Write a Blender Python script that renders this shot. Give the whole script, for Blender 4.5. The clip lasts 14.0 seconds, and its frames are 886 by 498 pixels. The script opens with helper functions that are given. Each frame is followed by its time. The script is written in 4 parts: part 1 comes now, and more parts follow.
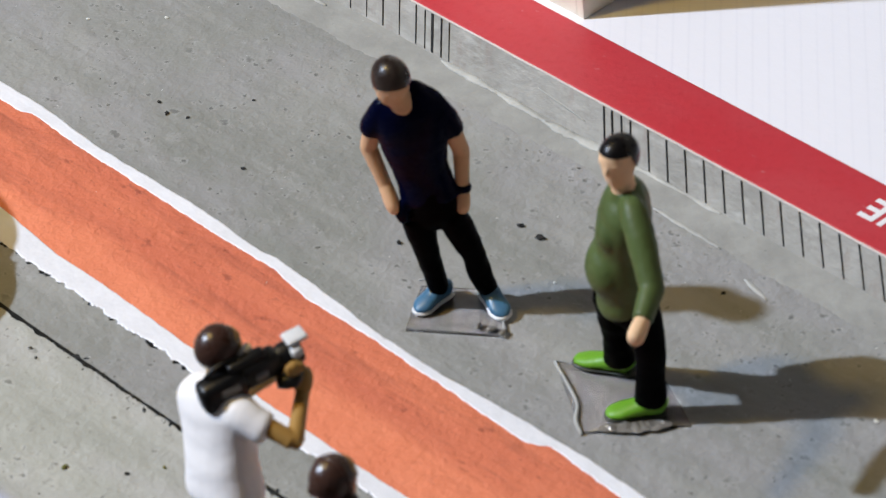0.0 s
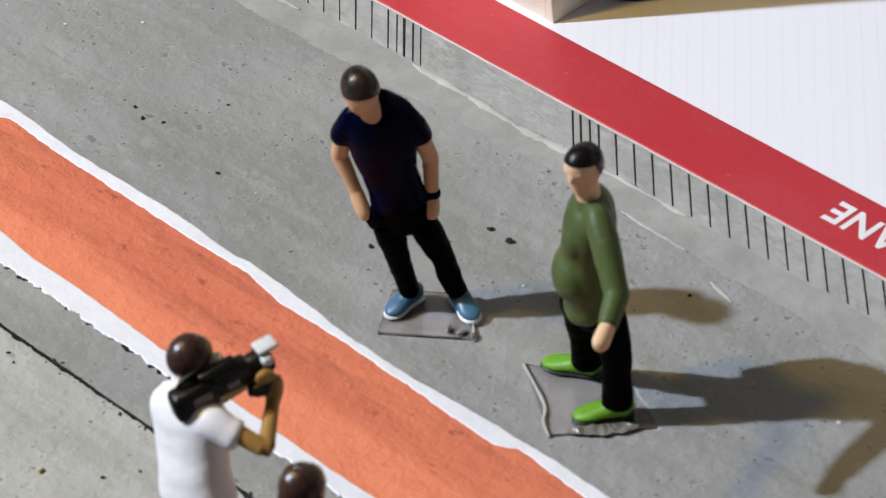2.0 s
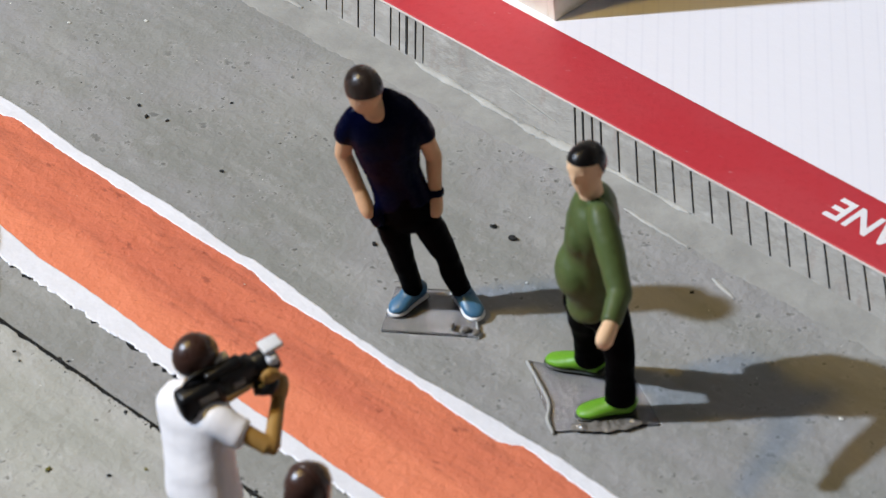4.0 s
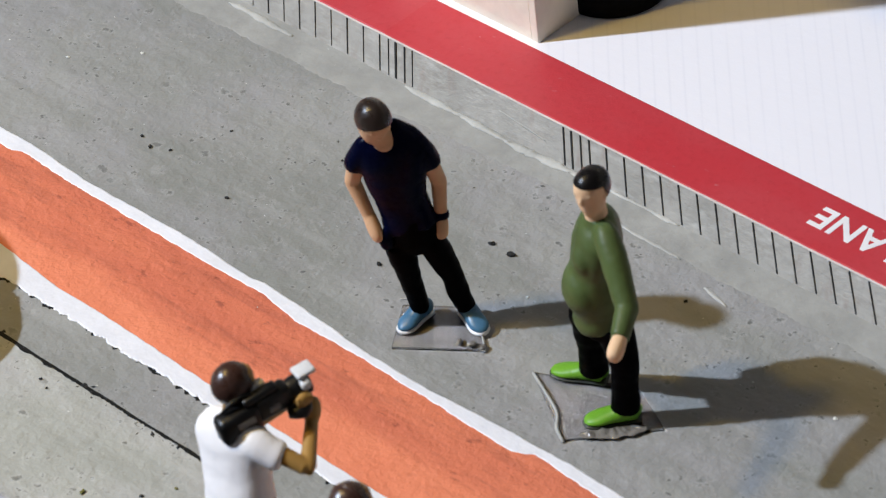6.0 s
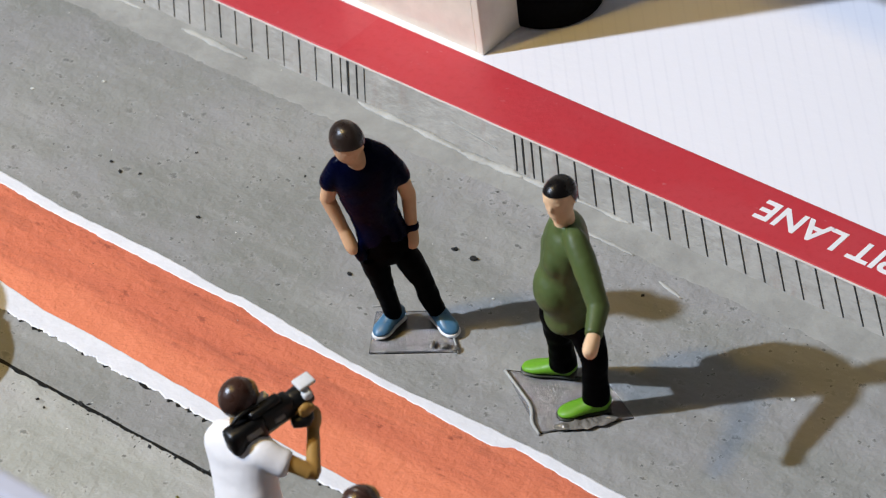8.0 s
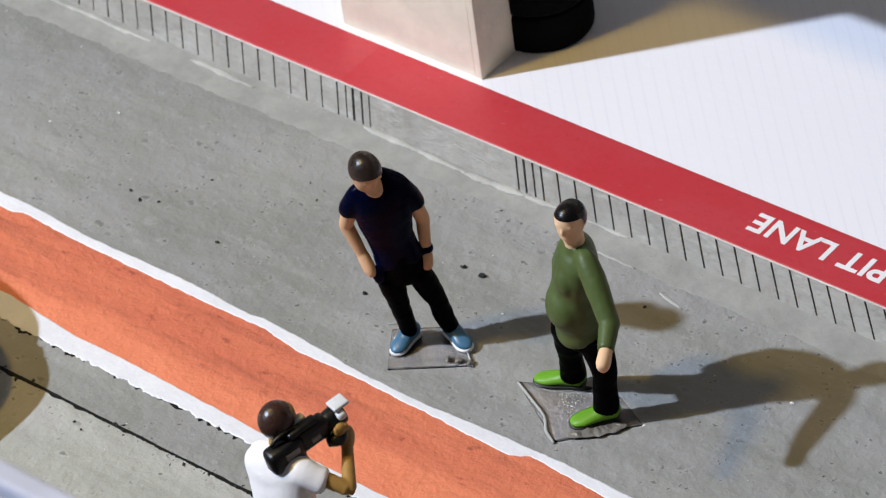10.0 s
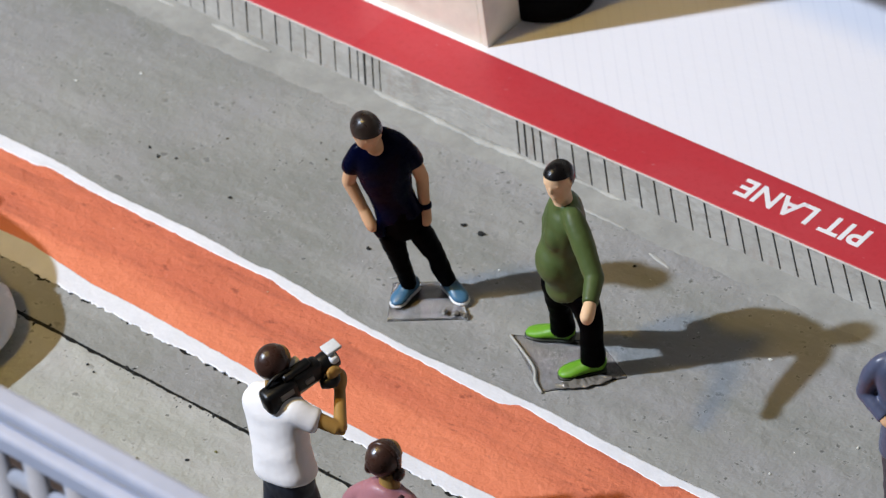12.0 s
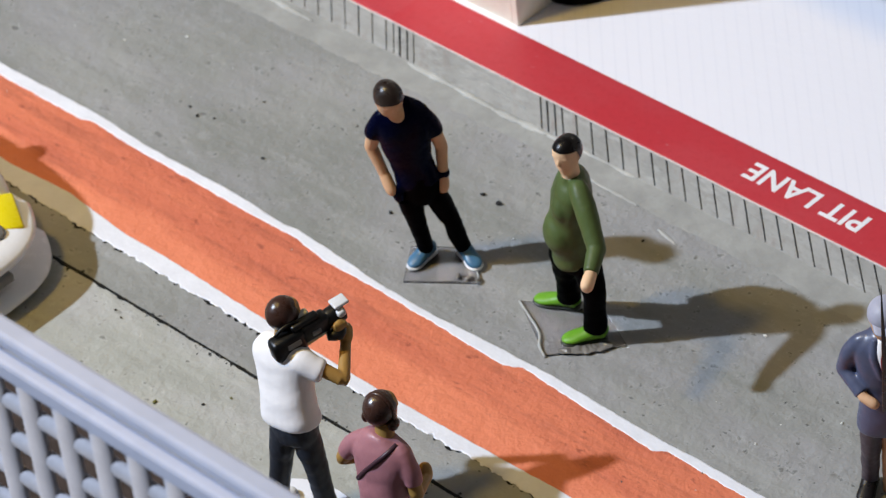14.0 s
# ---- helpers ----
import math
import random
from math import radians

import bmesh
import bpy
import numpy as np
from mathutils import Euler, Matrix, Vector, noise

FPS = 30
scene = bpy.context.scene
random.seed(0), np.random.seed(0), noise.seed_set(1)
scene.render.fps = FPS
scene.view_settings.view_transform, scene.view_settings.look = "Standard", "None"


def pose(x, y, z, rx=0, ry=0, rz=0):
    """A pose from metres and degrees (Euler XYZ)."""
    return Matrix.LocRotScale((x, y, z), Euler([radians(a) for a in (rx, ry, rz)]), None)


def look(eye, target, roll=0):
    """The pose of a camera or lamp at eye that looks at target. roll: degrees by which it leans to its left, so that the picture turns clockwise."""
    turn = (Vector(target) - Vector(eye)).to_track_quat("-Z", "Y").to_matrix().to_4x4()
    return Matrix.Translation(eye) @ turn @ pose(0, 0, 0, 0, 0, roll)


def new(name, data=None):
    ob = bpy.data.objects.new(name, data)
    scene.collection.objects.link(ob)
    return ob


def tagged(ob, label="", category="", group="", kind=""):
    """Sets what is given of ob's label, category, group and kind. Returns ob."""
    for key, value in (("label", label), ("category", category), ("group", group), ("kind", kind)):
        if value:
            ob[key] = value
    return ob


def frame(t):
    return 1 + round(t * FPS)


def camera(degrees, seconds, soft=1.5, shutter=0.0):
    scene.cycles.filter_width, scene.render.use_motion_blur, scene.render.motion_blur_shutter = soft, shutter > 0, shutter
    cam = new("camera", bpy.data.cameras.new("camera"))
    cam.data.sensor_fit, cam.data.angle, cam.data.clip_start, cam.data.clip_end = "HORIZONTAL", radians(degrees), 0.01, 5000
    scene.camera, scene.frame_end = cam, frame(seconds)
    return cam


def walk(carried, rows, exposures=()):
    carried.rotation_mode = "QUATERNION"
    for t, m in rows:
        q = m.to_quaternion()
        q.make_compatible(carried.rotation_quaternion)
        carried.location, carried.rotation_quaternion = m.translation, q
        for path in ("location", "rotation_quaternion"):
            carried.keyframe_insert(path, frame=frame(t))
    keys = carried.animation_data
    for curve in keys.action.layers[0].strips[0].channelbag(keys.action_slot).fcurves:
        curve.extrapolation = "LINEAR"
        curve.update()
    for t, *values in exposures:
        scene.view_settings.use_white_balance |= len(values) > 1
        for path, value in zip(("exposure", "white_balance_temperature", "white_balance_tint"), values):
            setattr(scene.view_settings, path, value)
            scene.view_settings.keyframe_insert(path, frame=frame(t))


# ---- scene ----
# One model millimetre; every length below is in these units.
K = 0.0011

# ---- camera and walk ----
cam = camera(13.09, 14.0, soft=1.2)
cam.data.dof.use_dof = True
cam.data.dof.focus_distance = 0.73
cam.data.dof.aperture_fstop = 55.0


def at(t, ex, ey, ez, tx, ty, roll):
    return t, look((ex * K, ey * K, ez * K), (tx * K, ty * K, 0), roll)


walk(cam, [
    at(0.0, 370.0, -332.5, 356.8, 0.90, -36.46, -6.10),
    at(0.5, 366.5, -331.4, 361.3, -5.50, -32.81, -6.17),
    at(1.0, 366.8, -333.0, 364.9, -6.39, -33.53, -6.31),
    at(1.5, 370.5, -333.4, 367.5, -3.66, -33.09, -6.36),
    at(2.0, 376.1, -331.6, 366.9, 3.65, -32.85, -6.38),
    at(2.2, 377.1, -330.3, 367.1, 5.49, -32.81, -6.53),
    at(4.3, 376.5, -334.2, 371.6, 2.66, -34.09, -6.59),
    at(4.5, 375.1, -336.2, 375.1, 0.50, -33.36, -6.64),
    at(5.0, 376.7, -342.8, 379.6, 1.88, -33.91, -6.72),
    at(5.5, 378.3, -349.8, 389.3, 0.16, -31.34, -6.98),
    at(6.0, 377.2, -357.9, 396.3, 0.18, -30.48, -7.05),
    at(6.5, 373.6, -362.1, 401.7, -0.68, -27.78, -7.30),
    at(7.0, 369.0, -367.6, 411.3, -4.48, -23.31, -7.49),
    at(7.5, 371.9, -376.3, 420.5, -3.13, -21.29, -7.68),
    at(8.0, 378.7, -389.6, 427.1, 3.89, -25.58, -7.84),
    at(8.2, 378.1, -394.1, 430.2, 3.18, -26.08, -7.78),
    at(10.3, 385.5, -414.8, 460.3, 1.59, -22.43, -8.54),
    at(10.5, 390.1, -414.7, 459.8, 5.80, -23.26, -8.54),
    at(11.0, 399.1, -416.1, 463.6, 8.82, -23.73, -8.58),
    at(11.5, 407.3, -419.9, 469.0, 8.91, -26.27, -8.52),
    at(12.0, 414.0, -426.2, 473.6, 6.86, -32.06, -8.37),
    at(12.5, 420.6, -430.9, 480.2, 3.94, -34.62, -8.08),
    at(13.0, 433.3, -432.2, 483.3, 7.81, -37.50, -7.82),
    at(13.5, 443.5, -432.4, 485.7, 11.38, -39.40, -7.49),
    at(14.0, 448.5, -432.5, 488.4, 10.87, -41.68, -7.14),
])

# ---- light ----
world = bpy.data.worlds.new("room_ambience")
scene.world = world
world.use_nodes = True
world.node_tree.nodes["Background"].inputs["Color"].default_value = (1.0, 1.0, 1.0, 1)
world.node_tree.nodes["Background"].inputs["Strength"].default_value = 0.05
scene.view_settings.exposure = 0.0


def room_lamp(name, place, size, watts, colour):
    """A round lamp that shines on the figures from a place in model millimetres."""
    data = bpy.data.lights.new(name, "AREA")
    data.shape, data.size, data.energy, data.color = "DISK", size, watts, colour
    ob = new(name, data)
    ob.matrix_world = look(Vector(place) * K, (40 * K, -40 * K, 0))
    return ob


room_lamp("white_room_lamp", (-1000, -1050, 1365), 0.062, 67.0, (0.655, 0.775, 0.98))
room_lamp("warm_desk_lamp", (-138, -227, 435), 0.05, 1.0, (1.0, 0.66, 0.13))


# ---- materials ----
class Nodes:
    def __init__(self, name):
        self.mat = bpy.data.materials.new(name)
        self.mat.use_nodes = True
        self.tree = self.mat.node_tree
        self.bsdf = self.tree.nodes["Principled BSDF"]
        self.coord = self.tree.nodes.new("ShaderNodeTexCoord")

    def add(self, kind):
        return self.tree.nodes.new(kind)

    def link(self, a, b):
        self.tree.links.new(a, b)

    def space(self, stretch=(1, 1, 1), turn=0.0):
        """Object coordinates in model millimetres, stretched."""
        m = self.add("ShaderNodeMapping")
        m.inputs["Scale"].default_value = [s / K for s in stretch]
        m.inputs["Rotation"].default_value = (0, 0, turn)
        self.link(self.coord.outputs["Object"], m.inputs["Vector"])
        return m.outputs["Vector"]

    def noise(self, scale, detail=4.0, rough=0.6, stretch=(1, 1, 1), turn=0.0):
        n = self.add("ShaderNodeTexNoise")
        n.inputs["Scale"].default_value, n.inputs["Detail"].default_value, n.inputs["Roughness"].default_value = scale, detail, rough
        self.link(self.space(stretch, turn), n.inputs["Vector"])
        return n.outputs["Fac"]

    def ramp(self, fac, lo, hi, a, b):
        r = self.add("ShaderNodeMapRange")
        r.inputs["From Min"].default_value, r.inputs["From Max"].default_value = lo, hi
        r.inputs["To Min"].default_value, r.inputs["To Max"].default_value = a, b
        self.link(fac, r.inputs["Value"])
        return r.outputs["Result"]

    def mix(self, fac, a, b):
        m = self.add("ShaderNodeMix")
        m.data_type = "RGBA"
        for socket, v in ((m.inputs["Factor"], fac), (m.inputs["A"], a), (m.inputs["B"], b)):
            if isinstance(v, (tuple, list)):
                socket.default_value = (*v, 1)
            elif isinstance(v, float):
                socket.default_value = v
            else:
                self.link(v, socket)
        return m.outputs["Result"]

    def bump(self, height, depth, strength=1.0):
        b = self.add("ShaderNodeBump")
        b.inputs["Distance"].default_value, b.inputs["Strength"].default_value = depth * K, strength
        self.link(height, b.inputs["Height"])
        self.link(b.outputs["Normal"], self.bsdf.inputs["Normal"])

    def done(self, colour, rough=0.6, metal=0.0, spec=0.5):
        for key, v in (("Base Color", colour), ("Roughness", rough), ("Metallic", metal), ("Specular IOR Level", spec)):
            s = self.bsdf.inputs[key]
            if isinstance(v, (tuple, list)):
                s.default_value = (*v, 1)
            elif isinstance(v, (float, int)):
                s.default_value = v
            else:
                self.link(v, s)
        return self.mat


def painted(name, colour, rough=0.4, vary=0.12, grain=1.2, depth=0.03, spec=0.4):
    """Hand-painted or moulded surface: slight mottling at two scales."""
    n = Nodes(name)
    dark = [c * (1 - vary) for c in colour]
    light = [min(1, c * (1 + vary * 0.6)) for c in colour]
    big = n.ramp(n.noise(0.12), 0.35, 0.65, 0.0, 1.0)
    small = n.noise(grain, 3)
    col = n.mix(big, dark, light)
    col = n.mix(n.ramp(small, 0.5, 0.75, 0.0, 0.35), col, [c * (1 - vary * 1.6) for c in colour])
    n.bump(small, depth)
    return n.done(col, n.ramp(small, 0.3, 0.7, max(0.05, rough - 0.08), min(1, rough + 0.1)), 0, spec)


def road_material(name="grey_painted_track", pale=1.0, warm=1.0):
    """Hand-painted grey: broad brush bands, dull streaks, patches of pits with pale rims, a faint grain."""
    n = Nodes(name)
    grey = lambda r, g, b: (r * pale * 0.92, g * pale * 0.92, b * pale * 0.92 * warm)
    broad = n.ramp(n.noise(0.045, 3, 0.5, (0.28, 1, 1), -0.06), 0.38, 0.62, 0.0, 1.0)
    cool = n.ramp(n.noise(0.060, 4, 0.6, (0.5, 1, 1), 0.3), 0.44, 0.60, 0.0, 1.0)
    streak = n.ramp(n.noise(0.15, 4, 0.6, (0.12, 1, 1), 0.05), 0.44, 0.66, 0.0, 1.0)
    fine = n.noise(1.1, 4, 0.6)
    col = n.mix(broad, grey(0.248, 0.250, 0.228), grey(0.335, 0.332, 0.308))
    col = n.mix(n.ramp(cool, 0.0, 1.0, 0.0, 0.60), col, grey(0.318, 0.310, 0.312))
    col = n.mix(n.ramp(streak, 0.0, 1.0, 0.0, 0.42), col, grey(0.228, 0.230, 0.208))
    wear = n.ramp(n.noise(0.08, 5, 0.65, (0.22, 1, 1), 0.12), 0.55, 0.72, 0.0, 0.55)
    col = n.mix(wear, col, grey(0.40, 0.395, 0.375))
    col = n.mix(n.ramp(fine, 0.54, 0.74, 0.0, 0.12), col, grey(0.42, 0.42, 0.40))
    dull = n.ramp(n.noise(0.22, 5, 0.65), 0.60, 0.74, 0.0, 0.45)
    col = n.mix(dull, col, grey(0.19, 0.19, 0.175))
    # pits with lighter rims, gathered in patches, coarse and small
    for scale, where, lift in ((0.26, 0.052, 0.01), (0.50, 0.075, -0.06)):
        cells = n.add("ShaderNodeTexVoronoi")
        cells.inputs["Scale"].default_value, cells.inputs["Randomness"].default_value = scale, 1.0
        n.link(n.space((0.8, 1, 1), 0.4), cells.inputs["Vector"])
        patch = n.ramp(n.noise(where, 3, 0.6), 0.46 + lift, 0.58 + lift, 0.0, 1.0)
        size = n.add("ShaderNodeMath")
        size.operation = "ADD"
        n.link(cells.outputs["Distance"], size.inputs[0])
        n.link(n.ramp(n.noise(scale * 2.3, 4, 0.65), 0.3, 0.7, -0.16, 0.34), size.inputs[1])
        for lo, hi, amount, tone in ((0.24, 0.42, 0.45, grey(0.42, 0.415, 0.40)), (0.12, 0.27, 0.80, grey(0.10, 0.10, 0.09))):
            hit = n.add("ShaderNodeMath")
            hit.operation = "MULTIPLY"
            n.link(n.ramp(size.outputs[0], lo, hi, amount, 0.0), hit.inputs[0])
            n.link(patch, hit.inputs[1])
            col = n.mix(hit.outputs[0], col, tone)
    lumps = n.add("ShaderNodeMath")
    lumps.operation = "MULTIPLY_ADD"
    n.link(n.noise(0.24, 4, 0.55), lumps.inputs[0])
    lumps.inputs[1].default_value = 5.0
    n.link(fine, lumps.inputs[2])
    n.bump(lumps.outputs[0], 0.13)
    return n.done(col, n.ramp(fine, 0.3, 0.7, 0.62, 0.85), 0, 0.3)


def orange_material():
    """Orange paint: a clean salmon band on the near side, the rest driven over, streaked and scuffed."""
    n = Nodes("worn_orange_paint")
    axes = n.add("ShaderNodeSeparateXYZ")
    n.link(n.space(), axes.inputs[0])
    drift = n.add("ShaderNodeMath")
    drift.operation = "MULTIPLY_ADD"
    n.link(n.noise(0.09, 4, 0.6, (0.35, 1, 1)), drift.inputs[0])
    drift.inputs[1].default_value = 9.0
    n.link(axes.outputs["Y"], drift.inputs[2])
    driven = n.ramp(drift.outputs[0], -68.0, -65.0, 0.0, 1.0)

    def worn(fac, lo, hi, most, least):
        m = n.add("ShaderNodeMath")
        m.operation = "MULTIPLY"
        n.link(n.ramp(fac, lo, hi, 0.0, most), m.inputs[0])
        n.link(n.ramp(driven, 0.0, 1.0, least, 1.0), m.inputs[1])
        return m.outputs[0]

    fine = n.noise(1.1, 5, 0.65)
    col = n.mix(n.ramp(n.noise(0.07, 3, 0.5), 0.35, 0.7, 0.0, 1.0), (0.78, 0.240, 0.122), (0.72, 0.208, 0.103))
    col = n.mix(n.ramp(driven, 0.0, 1.0, 0.0, 0.55), col, (0.58, 0.152, 0.076))
    col = n.mix(worn(n.noise(0.10, 3, 0.55, (0.12, 1, 1), -0.02), 0.42, 0.62, 0.5, 0.2), col, (0.52, 0.125, 0.070))
    col = n.mix(worn(n.noise(0.24, 5, 0.65, (0.12, 1, 1), -0.03), 0.50, 0.70, 0.60, 0.15), col, (0.33, 0.085, 0.048))
    col = n.mix(worn(n.noise(0.7, 4, 0.7, (0.10, 1, 1), -0.04), 0.56, 0.74, 0.50, 0.25), col, (0.34, 0.09, 0.052))
    col = n.mix(worn(n.noise(0.40, 5, 0.7, (0.45, 1, 1)), 0.60, 0.68, 0.70, 0.25), col, (0.25, 0.055, 0.032))
    lumps = n.add("ShaderNodeMath")
    lumps.operation = "MULTIPLY_ADD"
    n.link(n.noise(0.30, 4, 0.6), lumps.inputs[0])
    lumps.inputs[1].default_value = 3.5
    n.link(fine, lumps.inputs[2])
    n.bump(lumps.outputs[0], 0.16)
    return n.done(col, n.ramp(fine, 0.3, 0.7, 0.5, 0.75), 0, 0.35)


def paper_material():
    n = Nodes("ruled_white_paper")
    across = n.add("ShaderNodeVectorMath")
    across.operation = "DOT_PRODUCT"
    across.inputs[1].default_value = (0.72, 0.695, 0)
    n.link(n.space(), across.inputs[0])
    wave = n.add("ShaderNodeMath")
    wave.operation = "PINGPONG"
    wave.inputs[1].default_value = 1.28
    n.link(across.outputs["Value"], wave.inputs[0])
    rule = n.ramp(wave.outputs[0], 0.02, 0.32, 1.0, 0.0)
    soft = n.noise(0.05, 3)
    rule2 = n.add("ShaderNodeMath")
    rule2.operation = "MULTIPLY"
    n.link(rule, rule2.inputs[0])
    n.link(n.ramp(soft, 0.3, 0.7, 0.03, 0.17), rule2.inputs[1])
    col = n.mix(rule2.outputs[0], (0.84, 0.825, 0.855), (0.55, 0.55, 0.62))
    n.bump(n.noise(0.3, 4), 0.08)
    return n.done(col, 0.6, 0, 0.3)


def wall_material():
    n = Nodes("grey_wall_card")
    blot = n.ramp(n.noise(0.10, 4, 0.6), 0.35, 0.68, 0.0, 1.0)
    col = n.mix(blot, (0.42, 0.405, 0.37), (0.335, 0.325, 0.295))
    scrape = n.ramp(n.noise(0.40, 5, 0.7, (0.45, 1, 1.0)), 0.54, 0.70, 0.0, 0.45)
    col = n.mix(scrape, col, (0.235, 0.215, 0.185))
    pale = n.ramp(n.noise(0.35, 5, 0.7, (0.30, 1, 1.3), 0.1), 0.54, 0.68, 0.0, 0.60)
    col = n.mix(pale, col, (0.53, 0.52, 0.485))
    rust = n.ramp(n.noise(0.35, 4, 0.6, (1.0, 1, 0.25)), 0.58, 0.72, 0.0, 0.40)
    col = n.mix(rust, col, (0.29, 0.22, 0.185))
    fine = n.noise(0.8, 5, 0.65, (0.6, 1, 1))
    col = n.mix(n.ramp(fine, 0.50, 0.72, 0.0, 0.30), col, (0.22, 0.21, 0.19))
    n.bump(fine, 0.30)
    return n.done(col, n.ramp(fine, 0.3, 0.7, 0.65, 0.85), 0, 0.3)


def red_material(name, colour, rough):
    """Red card with soft pale rubs and tiny white nicks."""
    n = Nodes(name)
    mix = lambda f: [c + (0.62 - c) * f for c in colour]
    rub = n.ramp(n.noise(0.10, 4, 0.6, (0.5, 1, 1)), 0.42, 0.68, 0.0, 1.0)
    col = n.mix(rub, colour, mix(0.022))
    fine = n.noise(0.7, 5, 0.65)
    col = n.mix(n.ramp(fine, 0.52, 0.72, 0.0, 0.5), col, [c * 0.82 for c in colour])
    nick = n.ramp(n.noise(0.55, 3, 0.5, (0.7, 1, 1), 0.5), 0.70, 0.76, 0.0, 0.30)
    col = n.mix(nick, col, mix(0.5))
    n.bump(fine, 0.07)
    return n.done(col, n.ramp(fine, 0.3, 0.7, rough - 0.06, rough + 0.1), 0, 0.45)


ROAD = road_material()
# same texture as ROAD, paler and slightly less blue
LANE = road_material("paler_lane", 1.38, 0.96)
ORANGE = orange_material()
PAPER = paper_material()
WHITE_LINE = painted("thick_white_line_paint", (0.75, 0.75, 0.78), 0.55, 0.06, 0.6, 0.14)
BLACK_UNDER = painted("black_under_paint", (0.008, 0.008, 0.007), 0.7, 0.3, 1.0, 0.1, 0.2)
RED = red_material("red_card", (0.50, 0.033, 0.044), 0.42)
RED_FADED = red_material("faded_red_card", (0.51, 0.045, 0.056), 0.34)
WALL_CARD = wall_material()
WALL_EDGE = painted("pale_card_edge", (0.60, 0.52, 0.47), 0.7, 0.1)
FILLET = painted("pale_grey_filler", (0.325, 0.322, 0.298), 0.75, 0.14, 0.35, 0.25)
GLUE = painted("dried_glue", (0.40, 0.40, 0.38), 0.45, 0.15, 0.8, 0.1)
GLUE_GREY = painted("grey_crumpled_glue", (0.20, 0.185, 0.165), 0.22, 0.5, 0.7, 0.2, 0.6)
RIDGE = painted("pale_filler_ridge", (0.46, 0.455, 0.42), 0.75, 0.2, 0.5, 0.3)
WIRE = painted("pale_mesh_plastic", (0.37, 0.36, 0.38), 0.75, 0.10, 1.2, 0.03, 0.15)
INK = painted("black_ink", (0.02, 0.02, 0.02), 0.6, 0.2)
LETTER = painted("white_lettering", (0.82, 0.80, 0.80), 0.5, 0.05)
CREAM = painted("cream_painted_wall", (0.78, 0.72, 0.60), 0.6, 0.08, 0.3, 0.2)
RUBBER = painted("black_rubber", (0.0025, 0.0025, 0.003), 0.8, 0.2, 1.2, 0.03, 0.05)
GRIT = painted("dull_dark_grit", (0.075, 0.075, 0.068), 0.8, 0.3)
CRUMB = painted("black_crumb", (0.015, 0.015, 0.014), 0.7, 0.3)
CHIP = painted("pale_chip", (0.75, 0.75, 0.70), 0.5, 0.1)
CAR_WHITE = painted("white_car_paint", (0.86, 0.86, 0.87), 0.22, 0.03, 0.4, 0.01)
YELLOW = painted("yellow_lamp_film", (0.80, 0.66, 0.01), 0.3, 0.04)
GREY = painted("grey_trim", (0.20, 0.19, 0.18), 0.5, 0.1)
RAIL = painted("pale_rail_paint", (0.47, 0.485, 0.57), 0.75, 0.06, 0.2, 0.03, 0.15)
BROWN = painted("dark_brown_ground_cover", (0.045, 0.030, 0.024), 0.9, 0.3, 0.4, 0.3)
SKIN = painted("skin_tone_paint", (0.64, 0.39, 0.225), 0.6, 0.10, 1.0, 0.02, 0.15)
SKIN_PALE = painted("pale_skin_tone_paint", (0.80, 0.54, 0.33), 0.65, 0.10, 1.0, 0.02, 0.12)
SKIN_TAN = painted("tan_paint", (0.36, 0.20, 0.05), 0.42, 0.12, 1.0, 0.02)
HAIR = painted("dark_brown_gloss_paint", (0.020, 0.012, 0.009), 0.30, 0.2, 0.6, 0.16)
HAIR_BLACK = painted("black_gloss_paint", (0.005, 0.004, 0.004), 0.30, 0.2, 0.8, 0.12, 0.25)
HAIR_BROWN = painted("brown_gloss_paint", (0.050, 0.022, 0.015), 0.30, 0.25, 0.6, 0.16)
NAVY = painted("navy_gloss_paint", (0.0010, 0.0018, 0.0135), 0.28, 0.2, 0.8, 0.03, 0.04)
BLACK_CLOTH = painted("black_trouser_paint", (0.0010, 0.0010, 0.0013), 0.5, 0.2, 0.8, 0.03, 0.02)
GREEN = painted("olive_green_paint", (0.070, 0.102, 0.030), 0.48, 0.16, 0.5, 0.06, 0.25)
LIME = painted("lime_green_gloss_paint", (0.13, 0.33, 0.018), 0.42, 0.15, 1.0, 0.05, 0.3)
BLUE_SHOE = painted("light_blue_gloss_paint", (0.058, 0.16, 0.27), 0.34, 0.2, 1.0, 0.05)
SOLE = painted("white_sole_paint", (0.75, 0.75, 0.75), 0.4, 0.05)
SOLE_DARK = painted("dark_sole_paint", (0.02, 0.025, 0.015), 0.5, 0.1)
WHITE_SHIRT = painted("white_shirt_paint", (0.88, 0.86, 0.86), 0.5, 0.04)
JEANS = painted("dark_denim_paint", (0.022, 0.026, 0.036), 0.5, 0.3, 0.8, 0.05)
PINK = painted("dusty_pink_paint", (0.36, 0.155, 0.175), 0.42, 0.1)
STRAP = painted("dark_strap_paint", (0.05, 0.02, 0.03), 0.45, 0.1)
SUIT = painted("slate_blue_suit_paint", (0.080, 0.093, 0.155), 0.36, 0.15)
SUIT_LEG = painted("dark_suit_trouser_paint", (0.060, 0.045, 0.055), 0.45, 0.15)
CAP = painted("grey_cap_paint", (0.34, 0.34, 0.41), 0.5, 0.1)
TIE = painted("dark_red_paint", (0.16, 0.008, 0.014), 0.4, 0.1)
SHOE_BLACK = painted("black_shoe_paint", (0.012, 0.010, 0.010), 0.3, 0.2)
